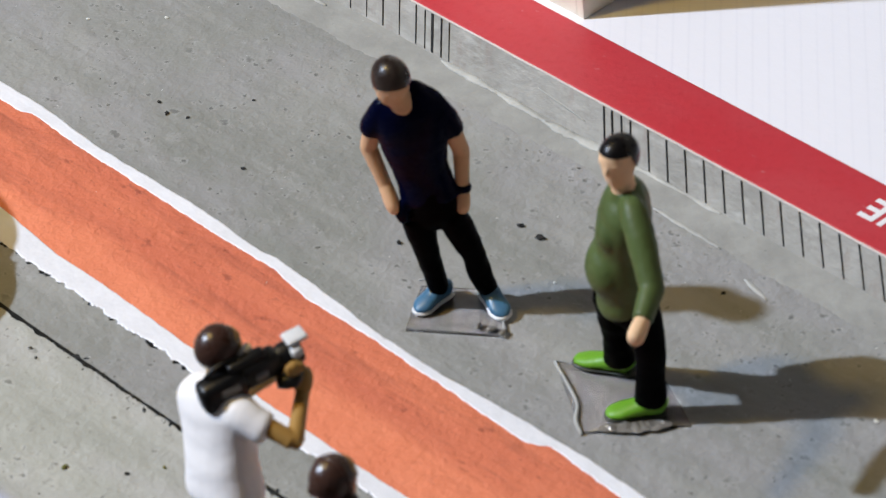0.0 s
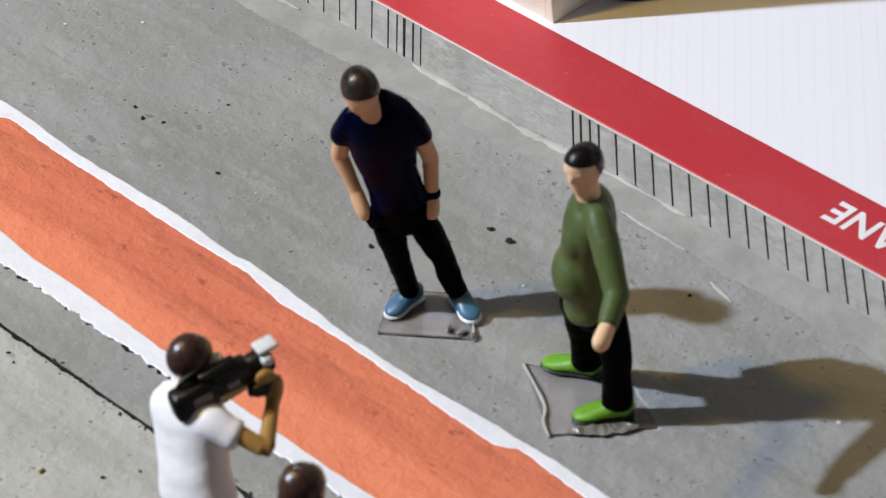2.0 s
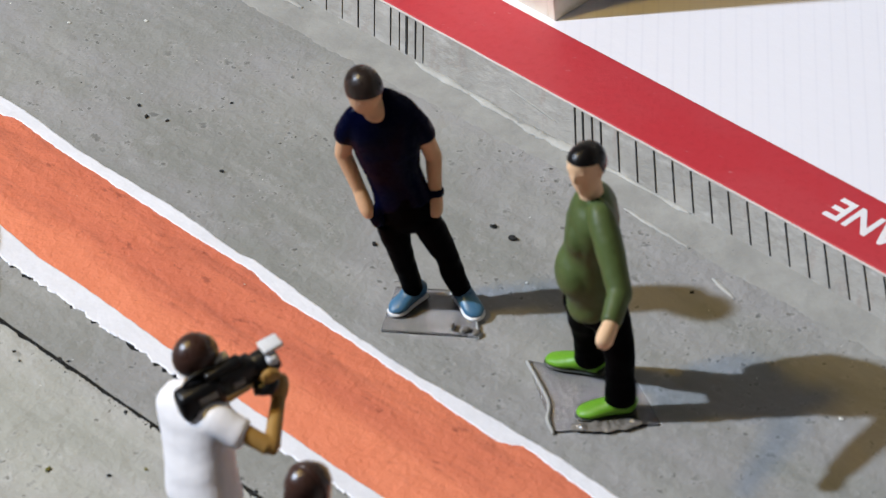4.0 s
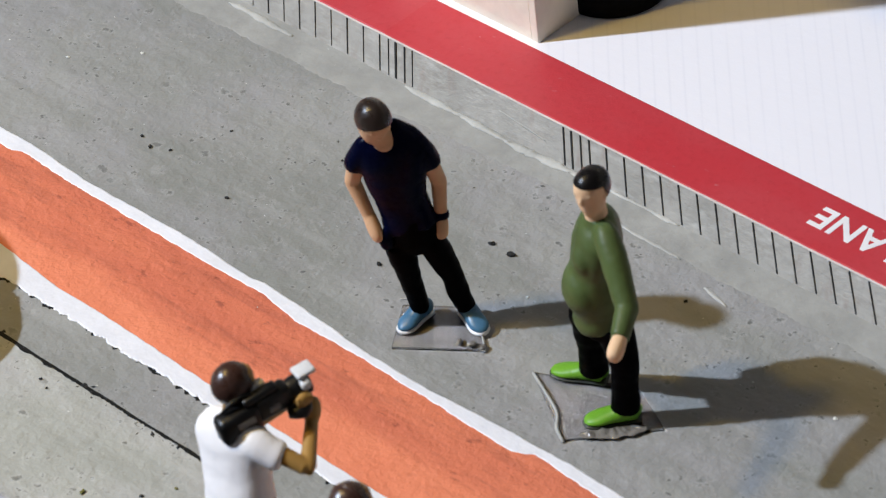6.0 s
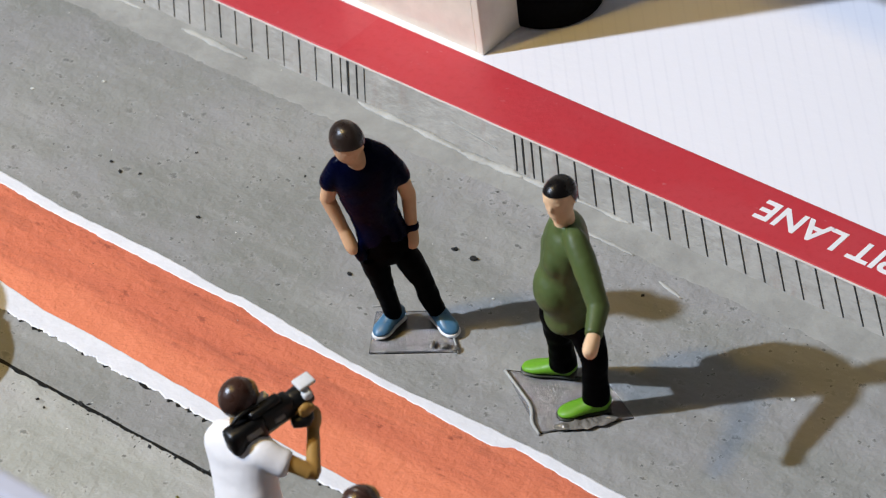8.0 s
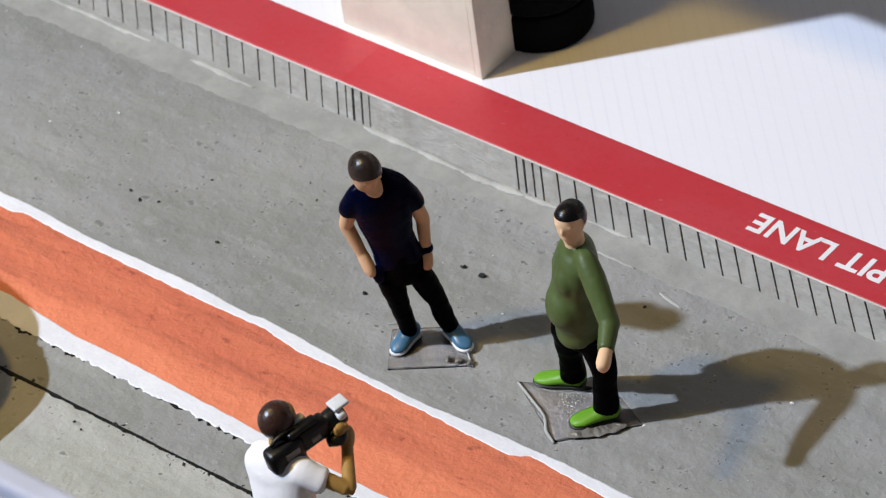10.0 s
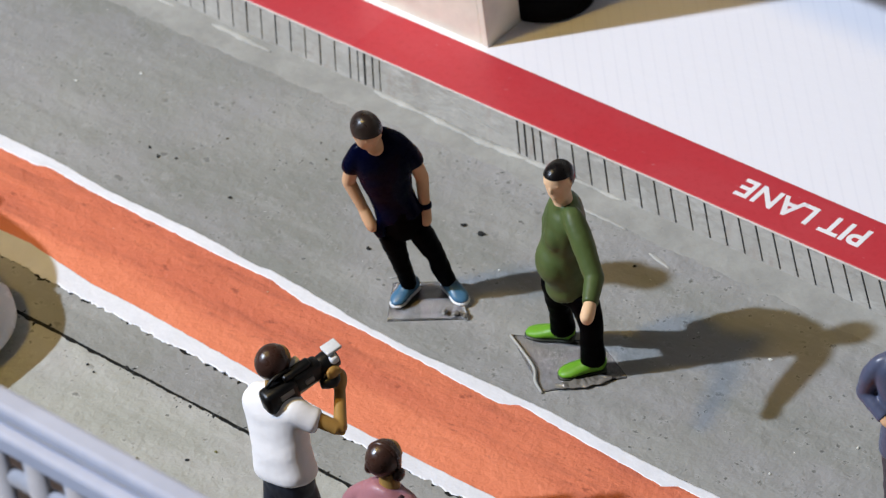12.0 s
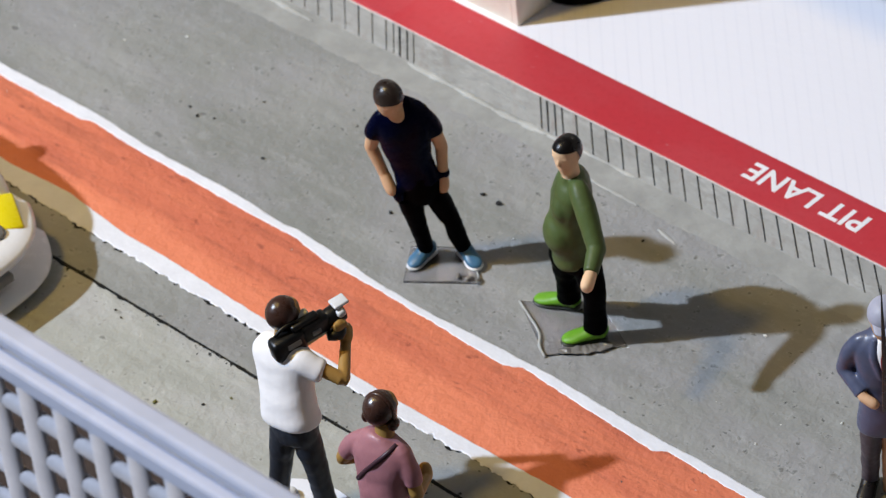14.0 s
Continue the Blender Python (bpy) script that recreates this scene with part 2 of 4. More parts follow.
CAM_BLACK = painted("black_camera_paint", (0.003, 0.003, 0.0035), 0.36, 0.2, 1.0, 0.06, 0.35)
SILVER = painted("silver_paint", (0.62, 0.62, 0.62), 0.3, 0.1)
FLOOR = painted("pale_room_floor", (0.36, 0.30, 0.23), 0.6, 0.1, 0.03, 0.2)
WOOD = painted("plywood", (0.42, 0.30, 0.18), 0.6, 0.15)
PLASTER = painted("room_wall_paint", (0.45, 0.41, 0.37), 0.8, 0.05, 0.02, 0.5)


def clear_material():
    n = Nodes("clear_plastic")
    n.bsdf.inputs["IOR"].default_value = 1.3
    n.bsdf.inputs["Transmission Weight"].default_value = 1.0
    small = n.noise(0.4, 4)
    n.bump(small, 0.02)
    return n.done((0.46, 0.45, 0.465), n.ramp(small, 0.4, 0.75, 0.02, 0.22))


CLEAR = clear_material()


# ---- building helpers ----
def part(name, bm, material, parent=None, label="", smooth=False, m=None):
    """Links a bmesh, drawn in model millimetres, as one mesh object."""
    me = bpy.data.meshes.new(name)
    bmesh.ops.transform(bm, matrix=Matrix.Scale(K, 4), verts=bm.verts)
    bmesh.ops.recalc_face_normals(bm, faces=bm.faces)
    bm.to_mesh(me)
    bm.free()
    for mat in material if isinstance(material, (list, tuple)) else (material,):
        me.materials.append(mat)
    if smooth:
        me.polygons.foreach_set("use_smooth", [True] * len(me.polygons))
    ob = new(name, me)
    if parent is not None:
        ob.parent = parent
    if m is not None:
        ob.matrix_basis = m
    if label:
        tagged(ob, label)
    return ob


def empty(name, x=0.0, y=0.0, z=0.0, turn=0.0):
    ob = new(name)
    ob.empty_display_size = 0.01
    ob.matrix_basis = pose(x * K, y * K, z * K, 0, 0, turn)
    return ob


def block(bm, lo, hi, bevel=0.0, mat=0):
    made = bmesh.ops.create_cube(bm, size=1.0)["verts"]
    for v in made:
        v.co = Vector([lo[i] + (v.co[i] + 0.5) * (hi[i] - lo[i]) for i in range(3)])
    faces = {f for v in made for f in v.link_faces}
    for f in faces:
        f.material_index = mat
    if bevel:
        edges = list({e for v in made for e in v.link_edges})
        bmesh.ops.bevel(bm, geom=edges, offset=bevel, segments=2, affect="EDGES", profile=0.5, material=mat)


def box(lo, hi, bevel=0.0):
    bm = bmesh.new()
    block(bm, lo, hi, bevel)
    return bm


def smooth_line(points, sub):
    """A Catmull-Rom curve through rows of numbers."""
    p = np.array(points, float)
    p = np.vstack([2 * p[0] - p[1], p, 2 * p[-1] - p[-2]])
    out = []
    for i in range(1, len(p) - 2):
        for k in range(sub):
            u = k / sub
            a, b, c, d = p[i - 1], p[i], p[i + 1], p[i + 2]
            out.append(0.5 * (2 * b + (c - a) * u + (2 * a - 5 * b + 4 * c - d) * u * u + (3 * b - a - 3 * c + d) * u ** 3))
    out.append(p[-2])
    return np.array(out)


def loft(bm, rows, mat=0, side=(1, 0, 0), n=18, sub=4, square=2.0):
    """A rounded limb or body: rows of x, y, z and the half-widths along side and across it."""
    rows = smooth_line(rows, sub)
    rings = []
    for i, row in enumerate(rows):
        a, b = rows[max(i - 1, 0)], rows[min(i + 1, len(rows) - 1)]
        t = Vector(b[:3] - a[:3]).normalized()
        s = Vector(side) - t * t.dot(Vector(side))
        s.normalize()
        w = t.cross(s)
        ring = []
        for k in range(n):
            g = 2 * math.pi * k / n
            c, d = math.cos(g), math.sin(g)
            c = math.copysign(abs(c) ** (2 / square), c)
            d = math.copysign(abs(d) ** (2 / square), d)
            ring.append(bm.verts.new(Vector(row[:3]) + s * c * max(row[3], 0.02) + w * d * max(row[4], 0.02)))
        rings.append(ring)
    for p, q in zip(rings, rings[1:]):
        for k in range(n):
            f = bm.faces.new((p[k], p[(k + 1) % n], q[(k + 1) % n], q[k]))
            f.material_index, f.smooth = mat, True
    for ring in (rings[0], rings[-1]):
        f = bm.faces.new(ring)
        f.material_index, f.smooth = mat, True


def ball(bm, centre, radii, mat=0, turn=(0, 0, 0), keep=None, n=20):
    """An ellipsoid; keep(v) leaves only some of its surface."""
    made = bmesh.ops.create_uvsphere(bm, u_segments=n, v_segments=n * 2 // 3, radius=1.0)["verts"]
    if keep:
        bmesh.ops.delete(bm, geom=[v for v in made if not keep(v.co)], context="VERTS")
        made = [v for v in made if v.is_valid]
    m = Matrix.LocRotScale(centre, Euler([radians(a) for a in turn]), radii)
    for v in made:
        v.co = m @ v.co
    for f in {f for v in made for f in v.link_faces}:
        f.material_index, f.smooth = mat, True


def wavy(x, seed, size, length):
    """A hand-painted edge's drift off its line at x."""
    return size * (noise.noise((x / length, seed * 7.3, 0.5)) + 0.45 * noise.noise((x / (length * 0.27), seed * 3.1, 4.5)))


def sheet(x0, x1, low, high, z, thick, step=1.0):
    """A flat strip with wandering edges: low(x) and high(x) give its sides."""
    bm = bmesh.new()
    cols = []
    for i in range(int((x1 - x0) / step) + 1):
        x = x0 + i * step
        a, b = low(x), high(x)
        cols.append([bm.verts.new(v) for v in ((x, a, z), (x, a + 0.25, z + thick), (x, b - 0.25, z + thick), (x, b, z))])
    for p, q in zip(cols, cols[1:]):
        for k in range(3):
            bm.faces.new((p[k], q[k], q[k + 1], p[k + 1]))
    return bm


# ---- the model board and its road ----
floor_z = -760.0
tagged(part("floor", box((-2600, -2600, floor_z - 20), (2600, 2600, floor_z)), FLOOR), "plain pale room floor", "floor", kind="structure")
ground = tagged(part("ground", box((-700, -460, -12), (700, 480, 0)), ROAD), "grey painted model race track board with fine streaks", "track board", kind="structure")

def brushed(x, knots):
    """How far the hand-painted edge drifts off its line between the brush strokes."""
    return float(np.interp(x, [k[0] for k in knots], [k[1] for k in knots]))


FAR_WHITE = ((-103, -0.4), (-77, 0.6), (-61, -0.2), (-35, 0.5), (-20, -0.1), (-17, 0.4), (-8, 0.1), (9, -1.1), (24, -1.1), (37, -0.1), (52, 0.4), (80, 0.0), (90, 0.5))
FAR_ORANGE = ((-100, -0.7), (-79, -0.2), (-77, 0.8), (-65, 0.2), (-31, 0.3), (-15, 0.8), (-6, -0.6), (10, -0.2), (44, -0.9), (47.5, 0.9), (66, -0.1), (82, -0.9), (84.5, 0.7), (100, 0.5))
NEAR_ORANGE = ((-80, -0.3), (-63, 1.1), (-44, -0.5), (-30, -0.2), (9, -0.9), (29, -0.9), (59, 0.1), (76, 0.9))
edge_w1 = lambda x: -55.75 - 0.0149 * x + brushed(x, FAR_WHITE) + 0.20 * noise.noise((x * 0.30, 1.3, 0)) + 0.12 * noise.noise((x * 1.3, 1.3, 0))
edge_o1 = lambda x: -58.33 - 0.013 * x + brushed(x, FAR_ORANGE) + 0.22 * noise.noise((x * 0.45, 2.3, 0)) + 0.14 * noise.noise((x * 1.4, 2.3, 0))
edge_o2 = lambda x: -77.68 - 0.0215 * x + brushed(x, NEAR_ORANGE) + 0.15 * noise.noise((x * 0.4, 6.3, 0))
edge_w2 = lambda x: -81.85 - 0.0117 * x + wavy(x, 4, 0.5, 12) + 0.55 * noise.noise((x * 0.8, 3.3, 0)) + 0.3 * noise.noise((x * 2.1, 5.3, 0))
edge_k = lambda x: edge_w2(x) + 0.3 - 1.6 * max(0.0, noise.noise((x * 0.85, 8.8, 1.0)) + 0.5 * noise.noise((x * 0.2, 2.8, 1.0)) + 0.12)
span = (-330, 420)
stripe = tagged(part("orange_stripe", sheet(*span, lambda x: edge_o2(x) - 0.6, lambda x: edge_o1(x) + 0.6, 0.02, 0.10, 0.7), ORANGE), "orange painted run-off stripe with dark tyre streaks", "road marking", kind="structure")
tagged(part("white_line", sheet(*span, edge_o1, edge_w1, 0.06, 0.16, 0.5), WHITE_LINE), "thick hand-painted white line beside the orange stripe", "road marking", group="white lines", kind="structure")
tagged(part("white_line", sheet(*span, edge_w2, edge_o2, 0.06, 0.16, 0.35), WHITE_LINE), "thick white line with a ragged dark edge", "road marking", group="white lines", kind="structure")
under = tagged(part("dark_paint_edge", sheet(*span, edge_k, lambda x: -80.5, 0.01, 0.05, 0.35), BLACK_UNDER), "ragged black paint showing below the white line", "road marking", kind="structure")
tagged(part("near_lane", sheet(*span, lambda x: -160.0, lambda x: -91.2 + wavy(x, 12, 0.2, 8), 0.0, 0.004, 1.0), LANE), "paler lane of the track beyond the guide slot", "track lane", kind="structure")
slot = tagged(part("guide_slot", sheet(*span, lambda x: -91.5 + wavy(x, 6, 0.2, 9) - 0.5 * max(0.0, noise.noise((x * 0.35, 4.0, 2.0))) + 0.25 * noise.noise((x * 1.6, 4.0, 2.0)), lambda x: -90.8 + wavy(x, 7, 0.2, 6), 0.005, 0.02, 0.5), BLACK_UNDER), "narrow black guide slot along the track", "guide slot", kind="structure")

# ---- pit wall with its red top and pale filler at the foot ----
TOP = 7.0
wall = empty("pit_wall")
tagged(wall, "low grey card pit wall with inked joints and a red top", "pit wall", kind="structure")
bm = bmesh.new()
prof = [(-1.85, 0.0), (0.0, TOP - 0.25), (0.35, TOP), (60.0, TOP), (60.0, 0.0)]
ends = [[bm.verts.new((x, y, z)) for y, z in prof] for x in (-330, 420)]
for k in range(len(prof)):
    bm.faces.new((ends[0][k], ends[0][(k + 1) % 5], ends[1][(k + 1) % 5], ends[1][k]))
for e in ends:
    bm.faces.new(e)
part("wall_face", bm, WALL_CARD, wall)
part("red_top", sheet(-44.4, 420, lambda x: 0.15 + wavy(x, 9, 0.08, 20), lambda x: 13.1, TOP + 0.01, 0.12, 2.0), RED, wall, "red card strip")
part("red_top", sheet(-330, -43.4, lambda x: 0.15 + wavy(x, 9, 0.08, 20), lambda x: 13.1, TOP + 0.01, 0.14, 2.0), RED_FADED, wall, "slightly faded red card strip")
part("top_edge", sheet(-330, 420, lambda x: -0.12 + wavy(x, 11, 0.08, 7), lambda x: 0.28 + wavy(x, 9, 0.1, 8), TOP - 0.12, 0.2, 1.5), WALL_EDGE, wall, "pale cut card edge")


def inked_joint(x, wide):
    bm = bmesh.new()
    lean = 0.9 if x < -20 else 1.4 + 0.019 * x
    q = [(x - wide / 2, -0.10, TOP - 0.35), (x + wide / 2, -0.10, TOP - 0.35), (x + lean + wide / 2, -1.78, 0.3), (x + lean - wide / 2, -1.78, 0.3)]
    front = [bm.verts.new((a, b - 0.10, c)) for a, b, c in q]
    back = [bm.verts.new((a, b + 0.20, c)) for a, b, c in q]
    bm.faces.new(front)
    for k in range(4):
        bm.faces.new((front[k], back[k], back[(k + 1) % 4], front[(k + 1) % 4]))
    part("joint_line", bm, INK, wall)


for dx in (-0.4, 1.4, 3.5, 5.5):
    inked_joint(dx, 0.36 if dx == 1.4 else 0.28)
for k in range(52):
    inked_joint(9.4 + 4.05 * k, 0.26)
for x, wide in ((-36.5, 0.12), (-38.4, 0.26), (-40.6, 0.48), (-42.4, 0.14)):
    inked_joint(x, wide)
for k in range(42):
    inked_joint(-44.6 - 4.1 * k, (0.20, 0.12, 0.24, 0.10, 0.16)[k % 5])
FILLER_EDGE = ((-120, -9.6), (-90, -9.3), (-38, -9.2), (-12, -7.4), (20, -7.7), (33, -8.4), (60, -8.6), (90, -9.2))
filler = tagged(part("filler_strip", sheet(-330, 420, lambda x: brushed(x, FILLER_EDGE) + wavy(x, 14, 0.5, 9) + 0.5 * noise.noise((x * 0.45, 7.7, 0)) + 0.35 * noise.noise((x * 1.3, 7.7, 0)), lambda x: -1.4, 0.0, 0.02, 0.4), FILLET), "uneven pale grey filler along the foot of the wall", "filler", kind="structure")


def ridge(x0, x1, y, seed, wide):
    bm = bmesh.new()
    n = max(4, int((x1 - x0) / 0.7))
    rows = []
    for k in range(n + 1):
        u = k / n
        x = x0 + (x1 - x0) * u
        w = wide * math.sin(math.pi * min(max(u, 0.03), 0.97)) ** 0.5 * (0.9 + 0.7 * noise.noise((x * 0.35, seed, 2.0)) + 0.3 * noise.noise((x * 1.5, seed, 4.0)))
        w = max(w, 0.06)
        rows.append((x, y(u) + wavy(x, seed, 0.25, 9) + 0.15 * noise.noise((x * 0.9, seed, 7.0)), 0.05, w, 0.08 + 0.22 * w))
    loft(bm, rows, 0, (0, 1, 0), 8, 1)
    tagged(part("filler_ridge", bm, RIDGE, None, smooth=True), "pale ridge of dried filler at the wall's foot", "filler", group="filler ridges", kind="structure")


for x0, x1, ya, yb, wide in ((-37, -23, -2.1, -2.4, 0.75), (-24, -11, -2.2, -3.0, 0.6), (-12, 3, -3.0, -2.5, 0.85), (2, 13, -2.5, -1.9, 0.45), (12, 27, -2.1, -2.1, 0.35), (-81, -64, -3.6, -3.8, 0.6), (-120, -92, -3.2, -3.4, 0.5), (18, 33, -7.9, -8.4, 0.28), (41, 47, -11.5, -12.8, 0.30)):
    ridge(x0, x1, lambda u, a=ya, b=yb: a + (b - a) * u, x0 * 0.37, wide * 1.35)
bm = bmesh.new()
lean = lambda z: -1.85 * (1 - z / TOP)
loft(bm, [(-15 + 11 * u, lean(3.9 - 1.2 * u), 3.9 - 1.2 * u + 0.15 * noise.noise((u * 9, 3.0, 1.0)), 0.07, r) for u, r in ((0, 0.08), (0.15, 0.22), (0.4, 0.16), (0.65, 0.28), (0.85, 0.18), (1, 0.06))], 0, (0, 1, 0), 8, 3)
part("filler_smear", bm, RIDGE, wall, "pale smear of filler", True)

# ---- pit floor of ruled paper ----
tagged(part("paper_floor", box((-330, 13.0, TOP - 0.3), (420, 140, TOP + 0.02)), PAPER), "white ruled paper floor of the pit garage", "paper floor", kind="structure")
tagged(part("pit_base", box((-330, 60.0, 0), (420, 140, TOP - 0.3)), WALL_CARD), "plain card base under the pit garages", "base", kind="structure")

# ---- lettering ----
words = bpy.data.curves.new("lettering", "FONT")
words.body, words.size, words.offset, words.extrude, words.space_character = "PIT LANE", 7.1 * K, 0.16 * K, 0.03 * K, 1.02
words.align_x = "CENTER"
holder = new("lettering_draft", words)
letters = bpy.data.meshes.new_from_object(holder.evaluated_get(bpy.context.evaluated_depsgraph_get()))
bpy.data.objects.remove(holder)
letters.materials.clear()
letters.materials.append(LETTER)
sign = new("pit_lane_lettering", letters)
sign.matrix_basis = pose(63.6 * K, 9.7 * K, (TOP + 0.16) * K, 0, 0, 180)
tagged(sign, "bold white words PIT LANE on the red strip", "lettering", kind="structure")

# ---- garage building ----
garage = empty("garage_building", 0, 0, TOP)
tagged(garage, "cream painted model garage with open front and top, unseen parts added to shade it", "building")
part("pillar", box((-55, 14.6, 0), (-21.6, 26.0, 63.5), 0.15), CREAM, garage)
part("pillar_edge", box((-21.55, 14.5, 0), (-19.9, 26.0, 63.5), 0.2), CREAM, garage, "cream cut edge of the pillar board")
part("pillar", box((118, 14.6, 0), (150, 26, 63.5), 0.3), CREAM, garage)
part("pillar", box((-228, 14.6, 0), (-190, 26, 63.5), 0.3), CREAM, garage)
# tall beam out of view, added to keep the paper floor behind it shaded
part("shade_lintel", box((-228, 14.6, 63.5), (150, 22, 98), 0.3), CREAM, garage)
# added walls out of view, grey so that little light bounces onto the paper
part("unseen_back_wall", box((-228, 112, 0), (150, 118, 98)), GREY, garage)
part("unseen_side_wall", box((-228, 22, 0), (-222, 112, 75)), GREY, garage)
part("unseen_side_wall", box((144, 22, 0), (150, 112, 75)), GREY, garage)


def tyre(z, turn):
    bm = bmesh.new()
    prof = [(5.2, 0.0), (9.4, 0.0), (10.2, 0.3), (10.4, 1.0), (10.4, 7.6), (10.2, 8.3), (9.4, 8.6), (5.2, 8.6), (4.8, 8.0), (4.8, 0.6)]
    n = 40
    rings = [[bm.verts.new((r * math.cos(2 * math.pi * k / n), r * math.sin(2 * math.pi * k / n), h)) for r, h in prof] for k in range(n)]
    for p, q in zip(rings, rings[1:] + rings[:1]):
        for k in range(len(prof)):
            bm.faces.new((p[k], q[k], q[(k + 1) % len(prof)], p[(k + 1) % len(prof)]))
    return part("tyre", bm, RUBBER, None, smooth=True, m=pose(-21.2 * K, 35.0 * K, z * K, 0, 0, turn))


for k in range(3):
    tagged(tyre(TOP + 0.03 + 8.62 * k, 13 * k), "black rubber tyre stacked inside the garage", "tyre", group="tyre stack")


# ---- crumbs and chips on the track ----
def crumb(x, y, size, mat, label, flat=0.5):
    bm = bmesh.new()
    bmesh.ops.create_icosphere(bm, subdivisions=2, radius=1.0)
    for w in bm.verts:
        w.co *= 1 + 0.7 * noise.noise(w.co * 1.9 + Vector((x, y, 0)))
        w.co = Vector((w.co.x * size * 0.95, w.co.y * size * 0.62, max(w.co.z, -0.7) * size * flat))
    low = min(w.co.z for w in bm.verts)
    for w in bm.verts:
        w.co.z -= low
    tagged(part("crumb", bm, mat, None, m=pose(x * K, y * K, 0.005 * K, 0, 0, 37 * x)), label, "crumb", group="crumbs on the track")


for x, y, s in ((5.8, -24.6, 0.62), (10.3, -24.8, 0.80), (-5.3, -40.0, 0.55), (-60.1, -41.8, 0.5), (-63.5, -40.6, 0.42), (-56.5, -40.3, 0.35), (-38.7, -43.4, 0.45), (41.0, -16.0, 0.45), (-52.0, -30.0, 0.3), (-30.5, -24.0, 0.3), (63, -97, 0.5), (-28, -94.5, 0.35), (-25.5, -95.4, 0.3), (30, -99, 0.35), (6, -103, 0.4)):
    crumb(x, y, s, CRUMB, "small black crumb lying on the grey track")
for x, y, s in ((78.1, -22.9, 0.42), (-82, -24, 0.35), (-92, -33, 0.35), (105, -33, 0.35), (112, -26, 0.3), (96, -47, 0.3), (20, -31, 0.28)):
    crumb(x, y, s, CHIP, "tiny pale chip lying on the track")


LEAF = painted("dry_leaf_crumb", (0.16, 0.15, 0.03), 0.7, 0.3)
for x, y, s in ((-2.0, -108.2, 0.55), (9.0, -98.4, 0.35)):
    crumb(x, y, s, LEAF, "small olive green crumb lying on the track")


def specks(name, count, mat, seed, lo, hi, label, field=(-140, 150, -118, -1.5)):
    """Loose grit too fine to count, strewn over the track."""
    rnd = random.Random(seed)
    verts, faces = [], []
    for _ in range(count):
        x, y = rnd.uniform(*field[:2]), rnd.uniform(*field[2:])
        if -83 < y < -55 and rnd.random() < 0.8:
            continue
        r = lo + (hi - lo) * rnd.random() ** 3
        a, b, z = r * rnd.uniform(0.7, 1.6), r * rnd.uniform(0.5, 1.0), 0.20 if -83 < y < -55 else 0.0
        c, d, k = math.cos(6.3 * rnd.random()), math.sin(6.3 * rnd.random()), len(verts)
        for p, q, h in ((a, 0, 0), (0, b, 0), (-a, 0, 0), (0, -b, 0), (0, 0, 0.5 * r)):
            verts.append(((x + p * c - q * d) * K, (y + p * d + q * c) * K, (z + h) * K))
        faces += [(k + i, k + (i + 1) % 4, k + 4) for i in range(4)]
    me = bpy.data.meshes.new(name)
    me.from_pydata(verts, [], faces)
    me.materials.append(mat)
    tagged(new(name, me), label, "grit", kind="stuff")


specks("dark_grit", 620, GRIT, 5, 0.05, 0.28, "fine dark grit strewn over the grey track")
specks("slot_grit", 170, CRUMB, 8, 0.08, 0.55, "black crumbs caught along the guide slot", (-60, 70, -92.3, -90.3))
specks("pale_grit", 260, CHIP, 6, 0.05, 0.16, "fine pale grit strewn over the grey track")


# ---- clear base plates ----
def plate(corners, bevel=0.12, thick=0.6):
    bm = bmesh.new()
    lowv = [bm.verts.new((x, y, 0.01)) for x, y in corners]
    topv = [bm.verts.new((x, y, thick)) for x, y in corners]
    bm.faces.new(lowv[::-1])
    bm.faces.new(topv)
    for k in range(4):
        bm.faces.new((lowv[k], lowv[(k + 1) % 4], topv[(k + 1) % 4], topv[k]))
    bmesh.ops.bevel(bm, geom=list(bm.edges), offset=bevel, segments=2, affect="EDGES")
    ob = part("base_plate", bm, CLEAR)
    ob.visible_shadow = False
    return ob


tagged(plate(((11.8, -54.0), (24.3, -45.1), (15.6, -38.2), (5.6, -45.2))), "scratched clear plastic base plate under the navy figure", "base plate", group="base plates")
tagged(plate(((33.9, -44.2), (48.8, -53.1), (59.4, -41.3), (49.4, -36.6))), "scratched clear plastic base plate under the green figure", "base plate", group="base plates")
bm = bmesh.new()
loft(bm, [(33.9, -44.2, 0.3, 0.25, 0.25), (38.5, -46.4, 0.4, 0.3, 0.3), (43.5, -48.9, 0.4, 0.3, 0.3), (46.0, -51.6, 0.4, 0.32, 0.32), (48.9, -53.2, 0.3, 0.25, 0.25)], 0, (0, 0, 1), 8, 4)
tagged(part("glue_thread", bm, GLUE, smooth=True), "pale thread of dried glue along the base plate", "glue thread", group="glue threads")
bm = bmesh.new()
loft(bm, [(15.4, -38.3, 0.4, 0.12, 0.12), (18.0, -40.4, 0.5, 0.22, 0.2), (20.6, -42.3, 0.5, 0.16, 0.16), (22.8, -44.0, 0.5, 0.24, 0.2), (24.4, -45.3, 0.4, 0.1, 0.1)], 0, (0, 0, 1), 8, 4)
tagged(part("glue_thread", bm, GLUE, smooth=True), "thin pale thread of glue along the navy figure's plate", "glue thread", group="glue threads")
bm = bmesh.new()
loft(bm, [(3.9, -44.2, 0.1, 0.12, 0.1), (5.2, -43.2, 0.12, 0.25, 0.14), (6.6, -42.2, 0.1, 0.12, 0.1)], 0, (0, 0, 1), 8, 4)
tagged(part("glue_thread", bm, GLUE, smooth=True), "short pale smear of glue beside a base plate", "glue thread", group="glue threads")


